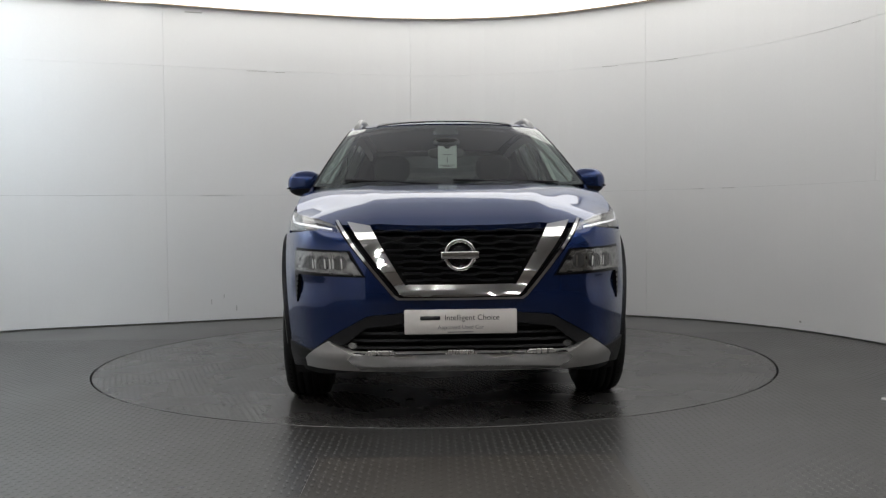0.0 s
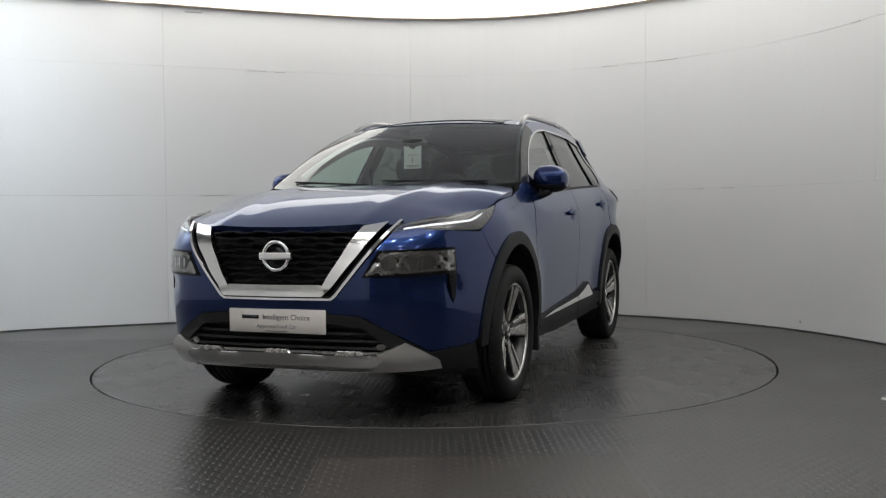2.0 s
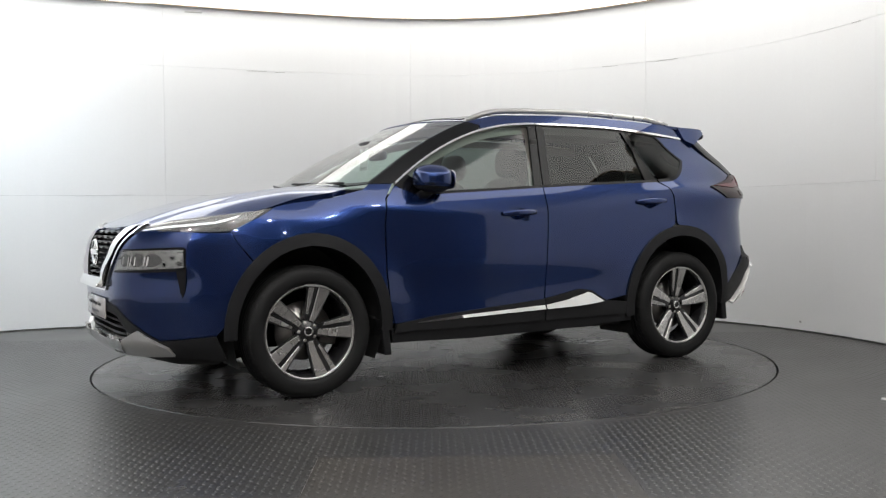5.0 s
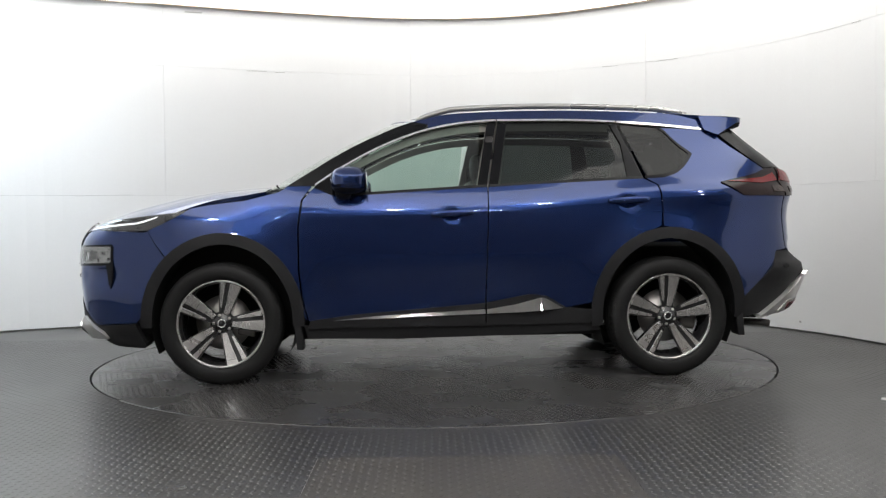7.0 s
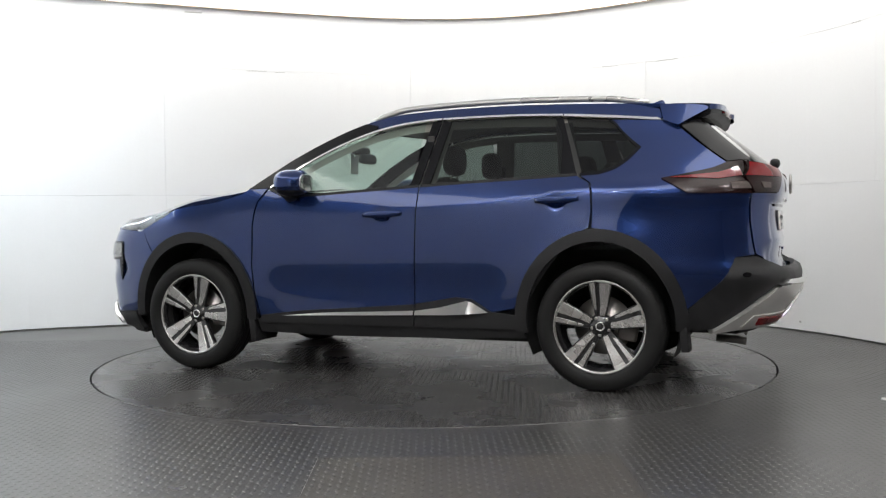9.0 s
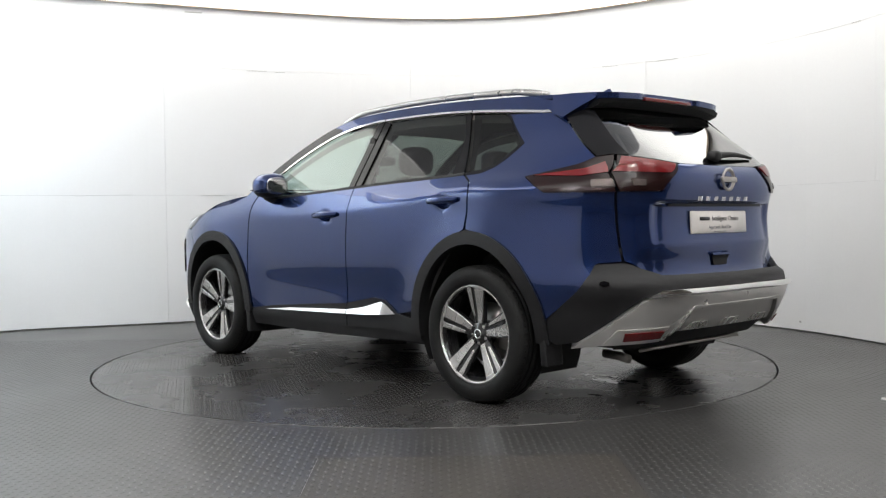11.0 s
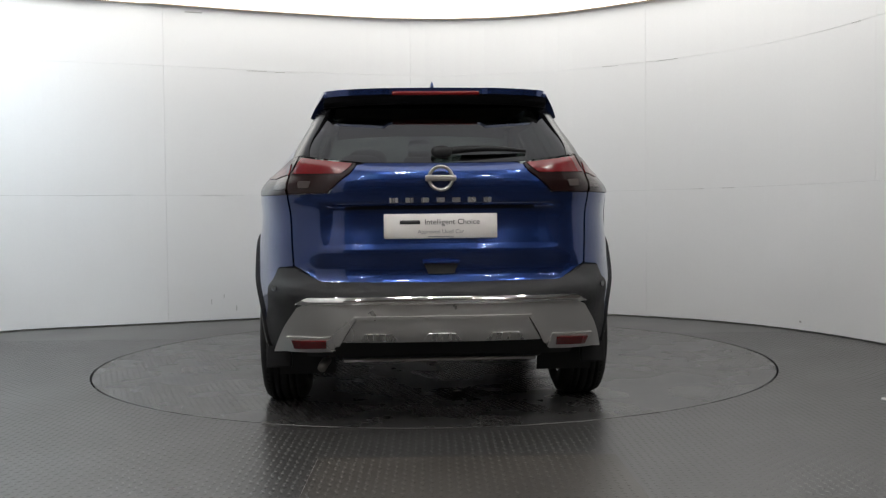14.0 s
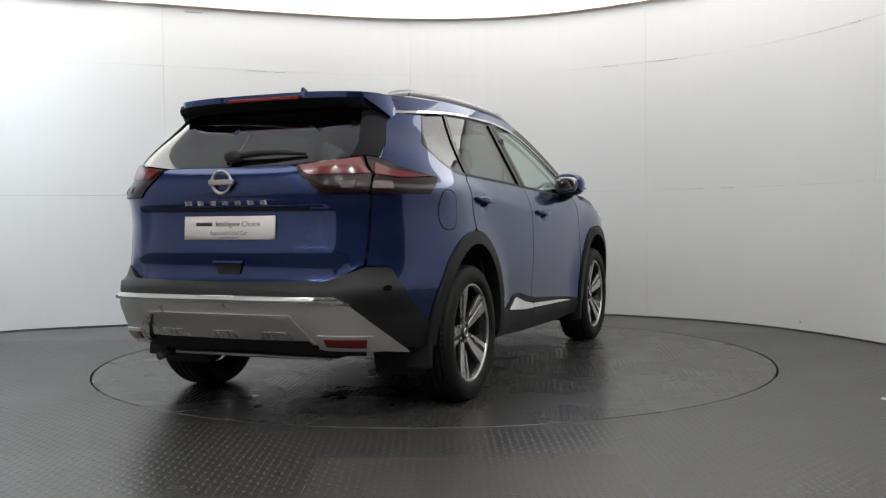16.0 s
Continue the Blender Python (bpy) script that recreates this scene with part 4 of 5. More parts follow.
def hood_and_roof():
    zc = ([1.0, 1.12, 1.39, 1.6, 1.75, 1.93, 2.1, 2.2, 2.26], [1.188, 1.182, 1.160, 1.132, 1.103, 1.057, 1.000, .957, .920])

    def hood(x, y):
        k = .085 + .185 * smooth((x - 1.35) / .5)
        c = (.25 + .35 * smooth((x - 1.1) / .4)) * smooth((1.95 - x) / .3)
        z = sum(w * np.interp(x + d, *zc) for d, w in HANN(.12))
        z = z - k * np.maximum(np.abs(y) - .22, 0) ** 2 - c * np.maximum(np.abs(y) - .62, 0) ** 2 + .007 * np.exp(-((np.abs(y) - .47 - .08 * (1.2 - x)) / .06) ** 2)
        return np.stack([x, y, z], -1)
    half = [(2.225, 0), (2.220, .20), (2.196, .42), (2.125, .600), (1.99, .702), (1.72, .820), (1.55, .845), (1.20, .848), (1.09, .80), (1.075, .60), (1.12, .30), (1.135, 0)]
    h = sheet("bonnet", half + [(x, -y) for x, y in half[-2:0:-1]], hood, PAINT, car, "blue bonnet, closed", step=.03, rim=.03)

    # windscreen between the pillars, bowed
    px, pz = [p[0] for p in PILLAR], [p[1] for p in PILLAR]
    pv = np.linspace(0, 1, len(PILLAR))
    def screen(a, v):
        xe, ze = np.interp(v, pv, px), np.interp(v, pv, pz)
        ye = width(xe, ze)
        xc = 1.17 + (.335 - 1.17) * v - .02 * np.sin(v * np.pi)
        zcn = 1.155 + (1.602 - 1.155) * v + .028 * np.sin(v * np.pi)
        k = np.abs(a) ** 2.4
        return np.stack([xc + (xe - xc) * k, a * ye, zcn + (ze - zcn) * k], -1)
    w = sheet("windscreen", [(-.985, .0), (.985, .0), (.985, .99), (-.985, .99)], screen, WINDSCREEN, car, "clear windscreen", step=.07, rim=0)
    w.visible_shadow = False
    for q in ([(-1, .935), (1, .935), (1, 1.0), (-1, 1.0)], [(-1, -.02), (1, -.02), (1, .05), (-1, .05)], [(-1, 0), (-.962, 0), (-.962, 1), (-1, 1)], [(.962, 0), (1, 0), (1, 1), (.962, 1)], [(-.13, .78), (.13, .78), (.10, .94), (-.10, .94)]):
        sheet("screen_border", q, screen, GLOSSBLACK, w, "black printed glass border", step=.05, lift=-.004, rim=0)
    # wipers
    for y0, y1 in ((.62, .02), (-.05, -.60)):
        a, b = screen(np.array([y0 / .78]), np.array([.03]))[0], screen(np.array([y1 / .78]), np.array([.075]))[0]
        part("wiper", tube([a + np.array([.01, 0, .006]) + (b - a) * t for t in np.linspace(0, 1, 9)], .006), CLAD, car, "black wiper")
    part("cowl", ring_loft([[(1.20 - .22 * (abs(y) / .75) ** 2 + dx, y, 1.128 + dz) for dx, dz in ((0, 0), (.0, .018), (-.10, .030), (-.12, 0))] for y in np.linspace(-.76, .76, 25)]), CLAD, car, "black plastic cowl below the windscreen", False)

    # roof: arch between the side rails
    cx, cz = [p[0] for p in CANT][::-1], [p[1] for p in CANT][::-1]
    def roof(x, a):
        ze = np.interp(x, cx, cz)
        ye = width(x, ze)
        front = np.interp(x, [-1.8, -1.5, -1.0, -.5, 0, .2, .34], [1.612, 1.635, 1.662, 1.672, 1.656, 1.634, 1.606])
        k = np.abs(a) ** 2.6
        dx = -.15 * np.abs(a) ** 2.4 * smooth((x + .3) / .6)
        return np.stack([x + dx, a * ye, front + (ze - front) * k], -1)
    sheet("roof", [(.335, -1), (.335, 1), (-1.71, 1), (-1.71, -1)], roof, PAINT, car, "blue steel roof", step=.05, rim=.02)
    sheet("glass_roof", [(.20, -.72), (.20, .72), (-1.1, .72), (-1.1, -.72)], roof, GLOSSBLACK, car, "black panoramic glass roof", step=.06, lift=.004, rim=.004)
    sheet("headlining", [(.28, -.93), (.28, .93), (-1.7, .93), (-1.7, -.93)], roof, LINER, car, "pale cloth headlining", step=.08, lift=-.05, rim=0)
    # roof rails
    for side in (1, -1):
        path = []
        for t in np.linspace(0, 1, 25):
            x = .17 - 1.74 * t
            z = float(np.interp(x, cx, cz)) + .004 + .028 * min(1, math.sin(math.pi * t) * 2.6) ** .7
            path.append((x, side * (float(width(x, float(np.interp(x, cx, cz)))) - .035), z))
        part("roof_rail", tube(path, .017, 8, 1.1), SATIN, car, "satin silver roof rail")
    # fin aerial
    loops = []
    for t in np.linspace(0, 1, 7):
        L, w = .075 * (1 - t) ** .8 + .012, .022 * (1 - t) + .004
        loops.append([(-1.50 - .06 * t + L * math.cos(a), w * math.sin(a), 1.640 + .062 * t) for a in np.linspace(0, 2 * math.pi, 13)[:-1]])
    part("fin_aerial", ring_loft(loops), PAINT, car, "blue fin aerial")
    return screen


def tail():
    half = [(0, 1.232), (.345, 1.234), (.390, 1.222), (.440, 1.165), (.512, 1.094), (.706, 1.094), (.690, .95), (.680, .765), (.60, .722), (.545, .698), (0, .692)]
    pts = [("b", y, z) for y, z in half] + [("b", -y, z) for y, z in half[-2:0:-1]]
    mid = LM + LB

    def shape(a, z):
        y = np.abs(a - mid)
        hollow = smooth((.57 - y) / .07) * smooth((1.043 - z) / .014) * (.3 + .7 * smooth((z - .80) / .22))
        ridge = .007 * np.exp(-((z - .832) / .011) ** 2) * smooth((.62 - y) / .12)
        tuck = smooth((.826 - z) / .12) * smooth((.67 - y) / .10)
        return -.024 * hollow + ridge - .042 * tuck + .004 * np.exp(-np.abs(z - 1.058) / .02) * smooth((.60 - y) / .08)
    t = skin("tailgate", pts, PAINT, label="blue tailgate, closed", step=.015, lift=shape)
    plate(pose(-2.266, 0, .942, 0, 0, -90) @ pose(0, 0, 0, -3, 0, 0), t)
    # the shadow line over the plate, drawn as a black strip
    skin("plate_shadow_strip", [("b", -.44, 1.020), ("b", .44, 1.020), ("b", .44, 1.034), ("b", -.44, 1.034)], GLOSSBLACK, 1, t, "black strip for the shadow line above the plate", lift=-.014, rim=.012)
    skin("tailgate_grip", [("b", -.085, .782), ("b", .085, .782), ("b", .060, .738), ("b", -.060, .738)], DARK, 1, t, "dark grip recess", lift=lambda a, z: .0025 - .042 * smooth((.826 - z) / .12), rim=0, step=.02)
    skin("tailgate_grip_lip", [("b", -.088, .786), ("b", .088, .786), ("b", .084, .774), ("b", -.084, .774)], PAINT, 1, t, lift=-.004, rim=.012, step=.02)
    # row of bright plain bars in place of the model name
    for y in np.linspace(.215, -.215, 7):
        w = .018 if abs(y) < .2 or y < 0 else .020
        skin("bright_letter_bar", [("b", y - w, 1.052), ("b", y + w, 1.052), ("b", y + w, 1.073), ("b", y - w, 1.073)], MACHINED, 1, t, "bright bar", lift=.004, rim=.004, step=.03)
    # bumper with its silver shield
    bp = skin_full("rear_bumper", [("b", 0, .688), ("b", .545, .694), ("b", .60, .716), ("b", .682, .752), ("b", .770, .748), ("x", -1.925, .555), ("x", -1.835, .470), ("x", -1.825, .375), ("x", -1.86, .345), ("x", -1.96, .362), ("b", .655, .588), ("b", .60, .608), ("b", 0, .608)], CLAD, label="black plastic rear bumper", step=.03, rim=.03, lift=lambda a, z: .0 + .016 * smooth((.69 - z) / .03) * smooth((z - .52) / .1) * smooth((a - LM - .45) / .3))
    skin_full("bumper_shield", [("b", 0, .600), ("b", .60, .602), ("b", .648, .580), ("x", -1.93, .345), ("b", .72, .365), ("b", .50, .385), ("b", .475, .425), ("b", .395, .548), ("b", 0, .548)], SATIN, bp, "satin silver rear shield", lift=.030, rim=.05, step=.025)
    skin_full("shield_trim", [("b", 0, .624), ("b", .590, .624), ("b", .645, .598), ("b", .61, .594), ("b", .58, .602), ("b", 0, .598)], CHROME, bp, "chrome strip along the rear shield", lift=lambda a, z: .040 + .012 * np.sqrt(np.maximum(0, 1 - ((z - .611) / .0145) ** 2)), rim=.03, step=.008)
    skin_full("shield_panel", [("b", 0, .538), ("b", .385, .538), ("b", .455, .425), ("b", 0, .422)], SATIN, bp, "satin silver lower panel", lift=.018, rim=.04, step=.014)
    skin_full("panel_lip", [("b", 0, .552), ("b", .398, .552), ("b", .482, .420), ("b", .468, .418), ("b", .390, .540), ("b", 0, .541)], SATIN, bp, "bright edge of the lower panel", lift=.037, rim=.02, step=.010)
    skin_full("bumper_valance", [("b", 0, .42), ("b", .46, .42), ("b", .50, .388), ("b", .66, .365), ("b", .64, .315), ("b", 0, .335)], DARK, bp, "black lower valance", lift=-.01, rim=.06, step=.04)
    # rear window
    gh = [(0, 1.2335), (.345, 1.2355), (.60, 1.270), (.655, 1.278), (.60, 1.44), (.555, 1.535), (0, 1.545)]
    g = skin("rear_window", [("b", y, z) for y, z in gh] + [("b", -y, z) for y, z in gh[-2:0:-1]], REARGLASS, label="dark privacy glass rear window", step=.05, lift=.001, rim=.004)
    g.visible_shadow = False
    for side in (1, -1):
        skin("rear_window_surround", [("b", .605, 1.274), ("b", .652, 1.280), ("x", -2.02, 1.272), ("x", -1.752, 1.488), ("x", -1.74, 1.548), ("b", .51, 1.545), ("b", .555, 1.44)], PILLARBLACK, side, label="black panel beside the rear window", lift=lambda a, z: .003 + .012 * smooth((z - 1.28) / .24), rim=.05)
        # lamps: outer piece on the wing, inner piece on the tailgate
        out = [("x", -1.690, 1.178), ("x", -1.95, 1.234), ("x", -2.015, 1.264), ("b", .655, 1.272), ("b", .705, 1.185), ("b", .711, 1.096), ("x", -1.828, 1.098)]
        o = skin("tail_lamp", out, SMOKE, side, label="red and smoked tail lamp wrapping onto the wing", step=.02, lift=.008, rim=.03)
        skin("lamp_band", [("x", -1.735, 1.180), ("x", -1.98, 1.206), ("b", .690, 1.240), ("b", .701, 1.188), ("x", -1.98, 1.170)], REDLENS, side, o, "bright red lamp band", step=.02, lift=.012, rim=.006)
        skin("turn_lamp", [("x", -2.04, 1.150), ("b", .709, 1.152), ("b", .712, 1.118), ("x", -2.05, 1.118)], CLEARLAMP, side, o, "clear indicator lens", step=.02, lift=.012, rim=.006)
        i = skin("inner_tail_lamp", [("b", .648, 1.270), ("b", .385, 1.228), ("b", .440, 1.170), ("b", .515, 1.100), ("b", .698, 1.098), ("b", .694, 1.185)], SMOKE, side, t, "red and smoked lamp on the tailgate", step=.02, lift=.008, rim=.03)
        skin("lamp_band", [("b", .640, 1.264), ("b", .400, 1.226), ("b", .455, 1.184), ("b", .690, 1.190)], REDLENS, side, i, "bright red lamp band", step=.02, lift=.012, rim=.006)
        skin("reverse_lamp", [("b", .650, 1.152), ("b", .590, 1.150), ("b", .600, 1.122), ("b", .650, 1.122)], CLEARLAMP, side, i, "clear reversing lens", step=.02, lift=.012, rim=.006)
        # bumper
        rf = skin("reflector_frame", [("b", .700, .446), ("b", .500, .462), ("b", .485, .398), ("b", .715, .378)], SATIN, side, bp, "silver reflector frame", lift=.038, rim=.02, step=.012)
        skin("reflector", [("b", .675, .435), ("b", .522, .447), ("b", .522, .412), ("b", .665, .396)], REDLENS, side, rf, "red reflector", lift=.043, rim=.006, step=.012)
        skin("parking_sensor", [("b", .765 + .012 * math.cos(q), .655 + .012 * math.sin(q)) for q in np.linspace(0, 2 * math.pi, 13)[:-1]], GLOSSBLACK, side, bp, "round parking sensor", lift=.022, rim=.004, step=.01)
        if side > 0:
            ys = (.29, .0)
        else:
            ys = (.29,)
        for y in ys:
            def on_shield(a, b, h):
                q_ = surf(sb(a if abs(a) > 1e-6 else 1e-6, b), b)
                return (float(q_[0]) - .022 - h, side * float(q_[1]), b)
            part("shield_chip", prism([(y - .09, .418), (y - .062, .455), (y + .062, .455), (y + .09, .418)], on_shield, .012, .002), MACHINED, bp, "bright trapezoid plate", False)
    # spoiler with the high brake lamp
    def wing(u, y):
        k = np.abs(y) / .60
        x = -1.70 - .262 * u - .02 * np.cos(np.clip(y * 2.6, -1.5, 1.5)) * u
        z = 1.628 - .012 * u ** 2 - .016 * k ** 3
        return np.stack([x, y * (1 - .05 * u), z], -1)
    sp = sheet("spoiler", [(0, -.572), (.60, -.572), (.78, -.562), (.92, -.525), (.98, -.45), (1, -.27), (.93, -.24), (.93, .24), (1, .27), (.98, .45), (.92, .525), (.78, .562), (.60, .572), (0, .572)], wing, PAINT, car, "blue roof spoiler", step=.04, rim=.03, flip=True)
    # underside made black and deep to stand in for shade on the glass
    part("spoiler_underside", ring_loft([[(-1.955 + .03 * abs(y / .6) ** 3, y * .90, 1.605 - .030 * abs(y / .58) ** 3), (-1.945 + .03 * abs(y / .6) ** 3, y * .90, 1.580 - .03 * abs(y / .58) ** 3), (-1.905 + .03 * abs(y / .6) ** 3, y * .90, 1.552 - .02 * abs(y / .58) ** 2), (-1.84, y * .92, 1.530), (-1.74, y * .92, 1.56)] for y in np.linspace(-.61, .61, 27)]), UNDERBLACK, sp, "spoiler underside, black and deep for the shade on the glass", False)
    part("brake_lamp", block(-1.966, -1.94, -.215, .215, 1.582, 1.602, .006), REDLENS, sp, "long red high brake lamp")
    for side in (1, -1):
        def cheek(x, z):
            return np.stack([x, side * (.573 + (1.615 - z) * .46 - .75 * np.maximum(0, -x - 1.70) ** 2), z + 0 * x], -1)
        fin = [(-1.640, 1.614), (-1.72, 1.613), (-1.80, 1.608), (-1.87, 1.600), (-1.900, 1.593), (-1.908, 1.584), (-1.898, 1.573), (-1.868, 1.556), (-1.80, 1.518), (-1.752, 1.490), (-1.715, 1.502), (-1.665, 1.523)]
        sheet("spoiler_cheek", fin, cheek, PAINT, sp, "blue outer cheek of the spoiler", step=.02, rim=.05, flip=side > 0)
    # rear wiper
    pts = [(-2.235 + .02 * t, -.005 - .40 * t, 1.285 + .015 * math.sin(t * 3)) for t in np.linspace(0, 1, 9)]
    w = part("rear_wiper", tube(pts, lambda t: .020 - .012 * t), CLAD, car, "black rear wiper")
    part("wiper_cap", egg((-2.235, -.01, 1.285), (.03, .05, .030)), CLAD, w)
    # exhaust
    part("exhaust_pipe", tube([(-1.95, .55, .285), (-2.06, .56, .280), (-2.11, .565, .272)], .022, 14), CAST, car, "steel exhaust tailpipe")
    part("tow_bar_beam", tube([(-2.10, y, .303) for y in np.linspace(-.46, .46, 9)], .010, 6), STEEL, car, "thin steel bar under the bumper")


def wheel(x, side, phase):
    w = new("wheel")
    w.parent = car
    w.location = (x, side * .795, .362)
    if side < 0:
        w.rotation_euler = (0, 0, math.pi)
    tagged(w, "wheel with a two-tone alloy rim")
    key = "tyre"
    if key not in SHARED:
        h = .112
        prof = [(.260, h * .80), (.266, h * .96), (.284, h * 1.04), (.312, h * 1.06), (.334, h * 1.02), (.350, h * .93), (.3585, h * .80), (.3625, h * .66)]
        for g in (.50, .20, -.20, -.50):
            prof += [(.364, (g + .14) * h), (.3645, (g + .05) * h), (.356, (g + .04) * h), (.356, (g - .04) * h), (.3645, (g - .05) * h)]
        prof += [(.364, -.66 * h), (.352, -h * .9), (.315, -h * 1.06), (.262, -h), (.252, -h * .8)]
        bm = lathe(prof, 72)
        # shoulder blocks
        for i in range(72):
            a = 2 * math.pi * i / 72
            c = bmesh.ops.create_cube(bm, size=1)["verts"]
            R = Matrix.Rotation(-a, 4, "Y") @ Matrix.Translation((.3535, h * .83, 0)) @ Matrix.Rotation(radians(32), 4, "Z") @ Matrix.Diagonal((.0035, .034, .014, 1))
            bmesh.ops.transform(bm, matrix=R, verts=c)
        SHARED["tyre"] = part("tyre", bm, RUBBER, w, "black road tyre").data
        bm = lathe([(.258, .088), (.252, .094), (.246, .088), (.236, .060), (.222, -.02), (.230, -.09), (.258, -.095)], 64)
        SHARED["barrel"] = part("rim", bm, ALLOYBLACK, w, "black alloy rim barrel").data
        bm = lathe([(.266, .088), (.266, .098), (.258, .103), (.250, .098), (.250, .086)], 64)
        SHARED["lip"] = part("rim_lip", bm, MACHINED, w, "bright machined rim lip").data
        bm = lathe([(0, -.01), (.165, -.01), (.165, -.028), (0, -.028)], 48)
        SHARED["disc"] = part("brake_disc", bm, STEEL, w, "steel brake disc").data
        bm = lathe([(0, .066), (.030, .066), (.036, .060), (.060, .054), (.072, .044), (.072, .0), (0, .0)], 40)
        SHARED["hub"] = part("hub", bm, ALLOYBLACK, w, "black hub").data
        bm = lathe([(.019, .066), (.019, .071), (.026, .071), (.026, .066)], 24)
        SHARED["cap"] = part("hub_cap_ring", bm, CHROME, w, "chrome ring on the hub cap").data
    else:
        for k, nm, m in (("tyre", "tyre", RUBBER), ("barrel", "rim", ALLOYBLACK), ("lip", "rim_lip", MACHINED), ("disc", "brake_disc", STEEL), ("hub", "hub", ALLOYBLACK), ("cap", "hub_cap_ring", CHROME)):
            o = new(nm, SHARED[k])
            o.parent = w
    def polar(r, off, a, h):
        # off: sideways metres from the spoke's line at angle a
        return (r * math.cos(a) + off * math.sin(a), h, r * math.sin(a) - off * math.cos(a))
    for k in range(5):
        a = radians(phase + 72 * k)
        # dark spoke body
        body = [(.050, -.030), (.252, -.058), (.252, .086), (.150, .062), (.050, .034)]
        hh = lambda r: .056 + .036 * (r / .25) ** 1.5
        bm = prism([(p[0], p[1]) for p in body], lambda r, o, h: polar(r, o, a, hh(r) - .030 + h), .024)
        sp = part("spoke", bm, ALLOYBLACK, w, "black spoke with bright machined faces", False)
        for blade in ([(.056, -.020), (.120, -.034), (.253, -.052), (.255, .018), (.120, .008), (.060, .010)], [(.090, .026), (.251, .044), (.249, .076), (.094, .042)]):
            bm = prism(blade, lambda r, o, h: polar(r, o, a, hh(r) - .006 + h), .008, .002)
            part("spoke_face", bm, MACHINED, sp, "bright machined face", False)
        b = radians(phase + 72 * k + 38)
        bm = lathe([(0, .058), (.009, .058), (.011, .05), (.011, .03)], 10)
        bm.transform(Matrix.Translation((.050 * math.cos(b), 0, .050 * math.sin(b))))
        part("wheel_nut", bm, STEEL, w)
    bm = block(-.055, .055, -.028, .018, -.06, .06, .015)
    bm.transform(Matrix.Rotation(radians(-10), 4, "Y") @ Matrix.Translation((-.145 if side > 0 else .145, -.01, 0)))
    part("brake_caliper", bm, CAST, w, "grey brake caliper")
    return w


SHARED = {}


def mirror(side):
    m = new("door_mirror")
    m.parent = car
    tagged(m, "blue door mirror with a black lower half")
    def shape(q):
        x, y, z = q
        k = 1 - .16 * max(y, 0) ** 2
        return Vector((x * (1 - .10 * y), y, z * k * (1.05 if z > 0 else 1.0) + .06 * (1 - y)))
    def half(top):
        bm = egg((.585, .912, 1.202), (.108, .104, .080), 2.7, 36, 24, shape)
        g = bm.verts[:] + bm.edges[:] + bm.faces[:]
        bmesh.ops.bisect_plane(bm, geom=g, plane_co=(0, 0, 1.176), plane_no=(-.06, .05, 1 if top else -1), clear_inner=True)
        if not top:
            bmesh.ops.scale(bm, vec=(.985, .985, 1), verts=bm.verts, space=Matrix.Translation((-.585, -.910, -1.2)))
        for v in bm.verts:
            v.co.y *= side
        if side < 0:
            bmesh.ops.reverse_faces(bm, faces=bm.faces)
        return bm
    part("mirror_cap", half(True), PAINT, m, "blue mirror cap")
    part("mirror_base", half(False), CLAD, m, "black lower mirror housing")
    part("mirror_arm", ring_loft([[(.62 + .045 * math.cos(a), side * (.80 + .115 * t), 1.085 + .055 * t + .028 * math.sin(a)) for a in np.linspace(0, 2 * math.pi, 13)[:-1]] for t in np.linspace(0, 1, 5)]), CLAD, m, "black mirror arm")
    bm = egg((.479, .912, 1.203), (.006, .082, .056), 3.0, 24, 10)
    for v in bm.verts:
        v.co.y *= side
    part("mirror_glass", bm, MIRRORGLASS, m, "mirror glass")
    part("indicator", block(.625, .660, side * .985 - .03, side * .985 + .028, 1.172, 1.180, .003), GLOSSBLACK, m)


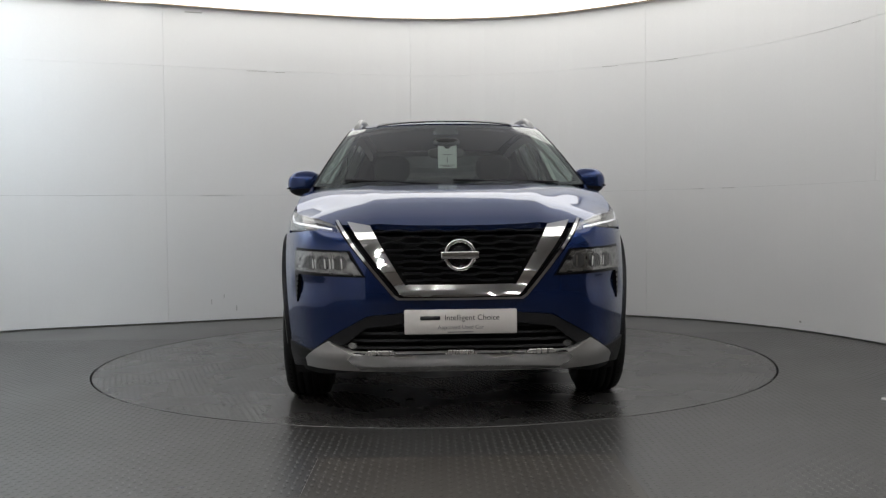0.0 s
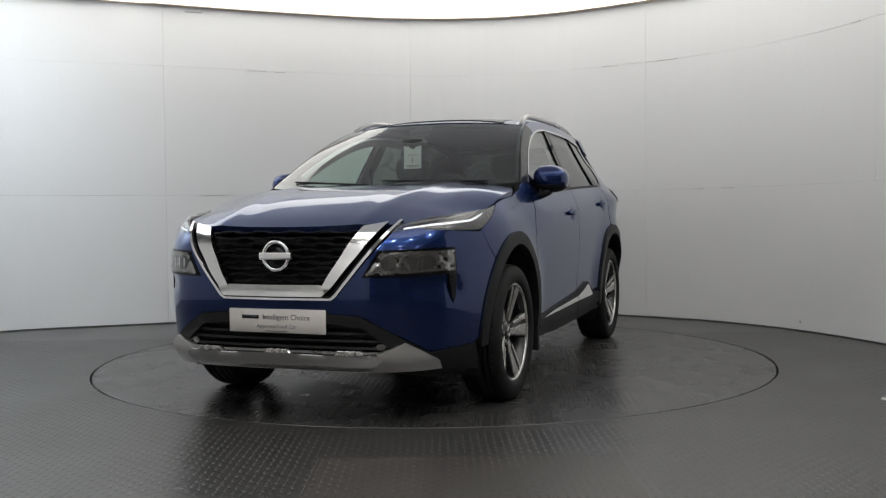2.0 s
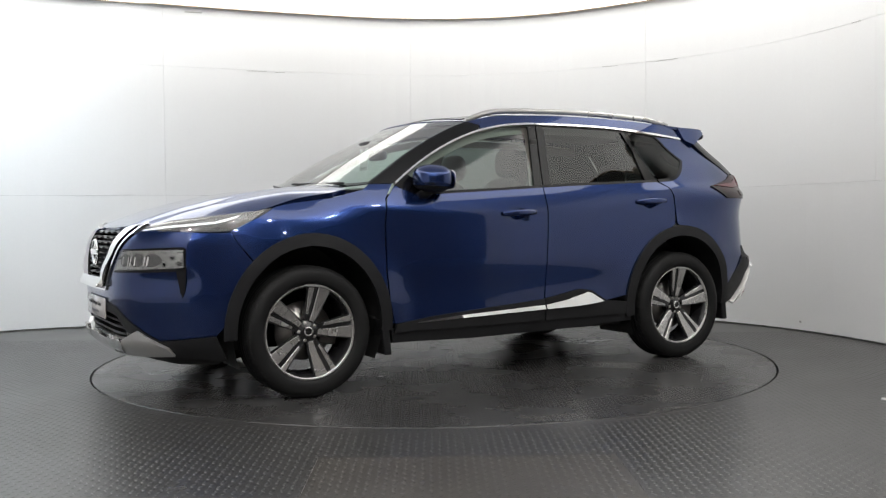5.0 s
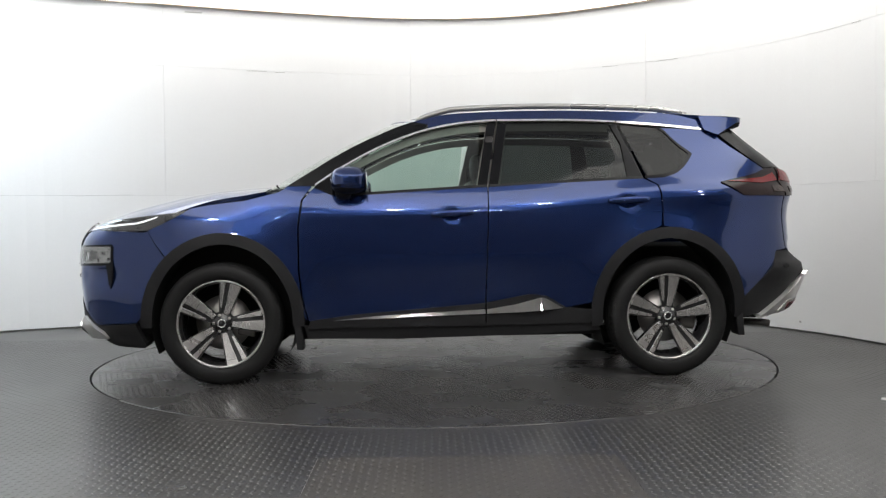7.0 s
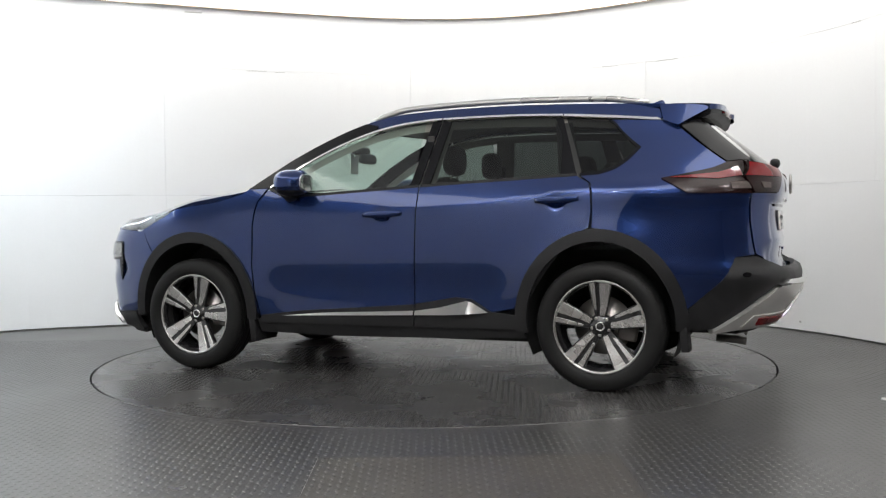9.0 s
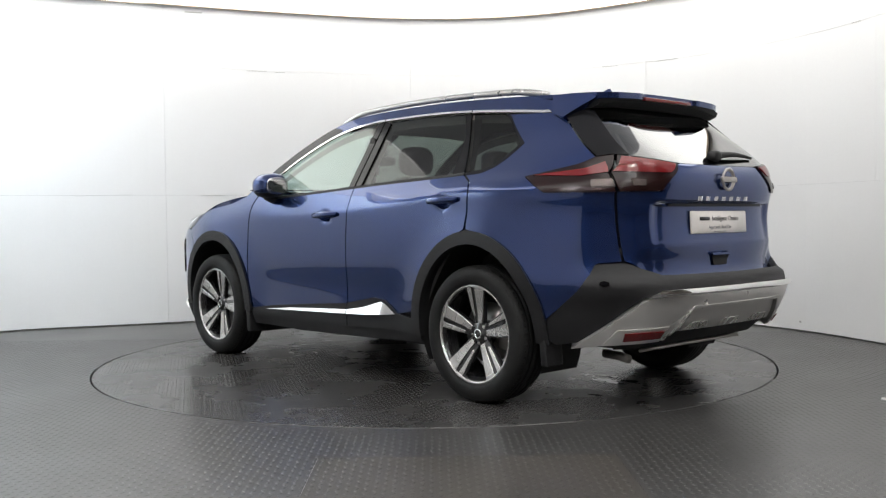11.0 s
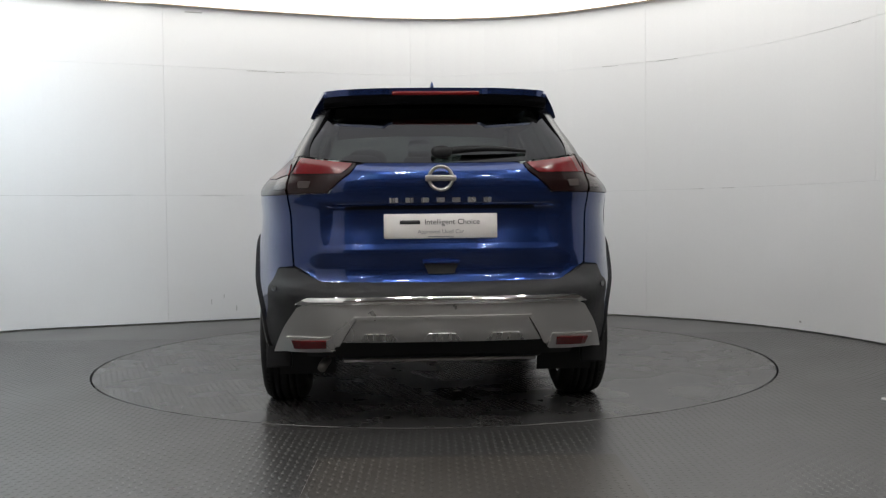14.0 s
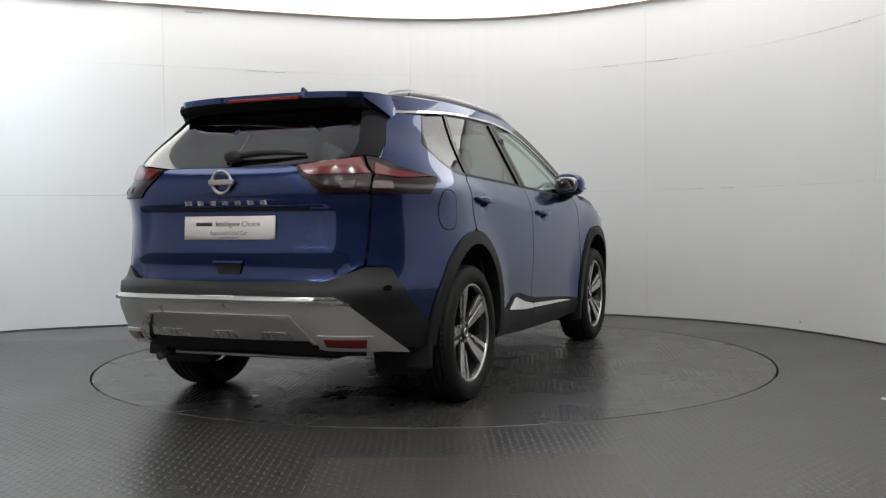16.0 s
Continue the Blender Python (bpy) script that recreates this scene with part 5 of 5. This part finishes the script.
def cabin(screen):
    # dark tub, bulkheads and axle parts
    part("floor_pan", block(-.92, .92, -.80, .80, .25, .42, .02), DARK, car, "black underbody floor pan")
    part("engine_bay", block(.90, 2.12, -.50, .50, .24, .90, .03), DARK, car, "black engine bay")
    part("boot_floor", block(-2.08, -.90, -.50, .50, .30, .78, .03), DARK, car, "black boot floor")
    for x in (1.3525, -1.3525):
        part("axle", tube([(x, -.72, .34), (x, .72, .34)], .035), DARK, car)
    # dashboard
    loops = []
    for y in np.linspace(-.72, .72, 25):
        hump = .028 * math.exp(-((y + .36) / .20) ** 2)
        loops.append([(.62, y, .70), (.60, y, .98), (.66, y, 1.055 + hump), (.80, y, 1.075 + hump * .7), (1.02 - .12 * (y / .72) ** 2, y, 1.09), (1.02, y, .75)])
    part("dashboard", ring_loft(loops), TRIM, car, "dark dashboard", False)
    part("screen_display", block(.585, .60, -.13, .13, 1.03, 1.155, .006), GLOSSBLACK, car, "black central display")
    part("centre_console", block(-.20, .60, -.13, .13, .42, .80, .03), TRIM, car, "dark centre console")
    # steering wheel on the right
    ring = []
    for i in range(33):
        a = 2 * math.pi * i / 32
        ring.append((.43 + .07 * math.sin(a), -.36 + .185 * math.cos(a), 1.0 + .172 * math.sin(a)))
    st = part("steering_wheel", tube(ring, .014, 8), FABRIC, car, "black steering wheel")
    part("steering_hub", egg((.45, -.36, .985), (.035, .10, .055)), TRIM, st)
    part("steering_column", tube([(.45, -.36, .985), (.66, -.36, .93)], .035), TRIM, st)

    def seat(x, y, wide, back, heads, name):
        s = new(name)
        s.parent = car
        tagged(s, "black leather seat with headrest" if len(heads) == 1 else "black leather rear bench with headrests")
        part("seat_cushion", egg((x + .22, y, .66), (.28, wide, .11), 3.6), FABRIC, s)
        lean = radians(22)
        bm = egg((0, 0, back / 2), (.075, wide, back / 2 + .02), 3.4, 28, 14, lambda q: Vector((q.x, q.y * (1 - .10 * max(q.z, 0)), q.z)))
        bm.transform(Matrix.Translation((x - .02, y, .66)) @ Matrix.Rotation(-lean, 4, "Y"))
        part("backrest", bm, FABRIC, s)
        top = Vector((x - .02 - math.sin(lean) * back, 0, .66 + math.cos(lean) * back))
        for hy in heads:
            part("headrest", egg((top.x - .03, y + hy, top.z + .125), (.055, .130, .095), 3), FABRIC, s)
            for d in (-.05, .05):
                part("headrest_post", tube([(top.x - .02, y + hy + d, top.z - .03), (top.x - .03, y + hy + d, top.z + .07)], .006, 6), STEEL, s)
    for y in (.37, -.37):
        seat(-.03, y, .25, .60, (0,), "front_seat")
    seat(-.93, 0, .66, .50, (.40, -.40), "rear_bench")
    # seat belts by the centre pillars
    for side in (1, -1):
        part("seat_belt", block(-.30, -.255, side * .70 - .004, side * .70 + .004, .95, 1.48, .002, 1), FABRIC, car, "dark seat belt")
    # interior mirror, sensor box and hanging tag
    im = part("interior_mirror", egg((.50, .0, 1.400), (.025, .120, .036), 3.4), TRIM, car, "black interior mirror")
    part("mirror_stalk", tube([(.51, 0, 1.41), (.58, 0, 1.455)], .012), TRIM, im)
    part("sensor_box", egg((.56, 0, 1.462), (.06, .085, .028), 3), TRIM, car, "black sensor housing at the windscreen top")
    tag = [(-.060, .085), (-.025, .085), (-.023, .055), (-.012, .040), (.012, .040), (.023, .055), (.025, .085), (.060, .085), (.060, -.085), (-.060, -.085)]
    bm = prism(tag, lambda a, b, h: (.602 + h + .04 * (-b), .004 + a, 1.381 + b), .0015)
    tg = part("hanging_tag", bm, PAPER, car, "white card tag with a printed 1, hanging behind the windscreen", False)
    up = Matrix.Translation((.6045, .004, 1.381)) @ Matrix.Rotation(radians(90), 4, "Z") @ Matrix.Rotation(radians(87.7), 4, "X")
    writing("1", .046, INK, up @ Matrix.Translation((0, -.034, .002)), tg)
    for y, w in ((.002, .030), (-.066, .046), (-.074, .03)):
        bm = block(-w, w, y - .002, y + .002, .001, .002, 0)
        bm.transform(up)
        part("printed_bar", bm, INKGREY, tg)


flap = [("x", -1.655 + .088 * math.copysign(abs(math.cos(t)) ** .8, math.cos(t)), 1.02 + .098 * math.copysign(abs(math.sin(t)) ** .8, math.sin(t))) for t in np.linspace(0, 2 * math.pi, 41)[:-1]]
hole = [("x", -1.655 + .094 * math.copysign(abs(math.cos(t)) ** .8, math.cos(t)), 1.02 + .104 * math.copysign(abs(math.sin(t)) ** .8, math.sin(t))) for t in np.linspace(0, 2 * math.pi, 41)[:-1]]
skin("fuel_flap_gap", hole, DARK, -1, label="dark gap round the fuel flap", lift=.0010, rim=0, step=.03)
skin("fuel_flap", flap, PAINT, -1, label="blue fuel filler flap", lift=.0025, rim=.002, step=.02)
for s_ in (1, -1):
    door(s_, True), door(s_, False), fenders(s_), mirror(s_)
nose()
plate(pose(2.312, 0, .497, 0, 0, 90) @ pose(0, 0, 0, 0, 0, 0), car)
cabin(hood_and_roof())
tail()
for x_, ph in ((1.3525, 107), (-1.3525, 94)):
    wheel(x_, 1, ph), wheel(x_, -1, ph - 20)


# ---- what moves ----
TURN = [(0, -88.94), (0.5, -92.78), (1, -98.45), (1.5, -104.74), (2, -111.24), (2.5, -117.79), (3, -124.4), (3.5, -131.13), (4, -137.83), (4.5, -144.34), (5, -150.85), (5.5, -157.36), (6, -163.88), (6.5, -170.53), (7, -177.11), (7.5, -183.47), (8, -189.65), (8.5, -195.99), (9, -202.37), (9.5, -208.78), (10, -215.2), (10.5, -221.61), (11, -228.02), (11.5, -234.49), (12, -241.08), (12.5, -247.63), (13, -254.18), (13.5, -260.68), (14, -267.24), (14.5, -273.82), (15, -280.38), (15.5, -286.95), (16, -293.49)]


def motions():
    walk(car, [(t, pose(0, 0, 0, 0, 0, a) @ pose(-.0327, .0783, 0)) for t, a in TURN])
    walk(table, [(t, pose(0, 0, 0, 0, 0, a)) for t, a in TURN])


motions()
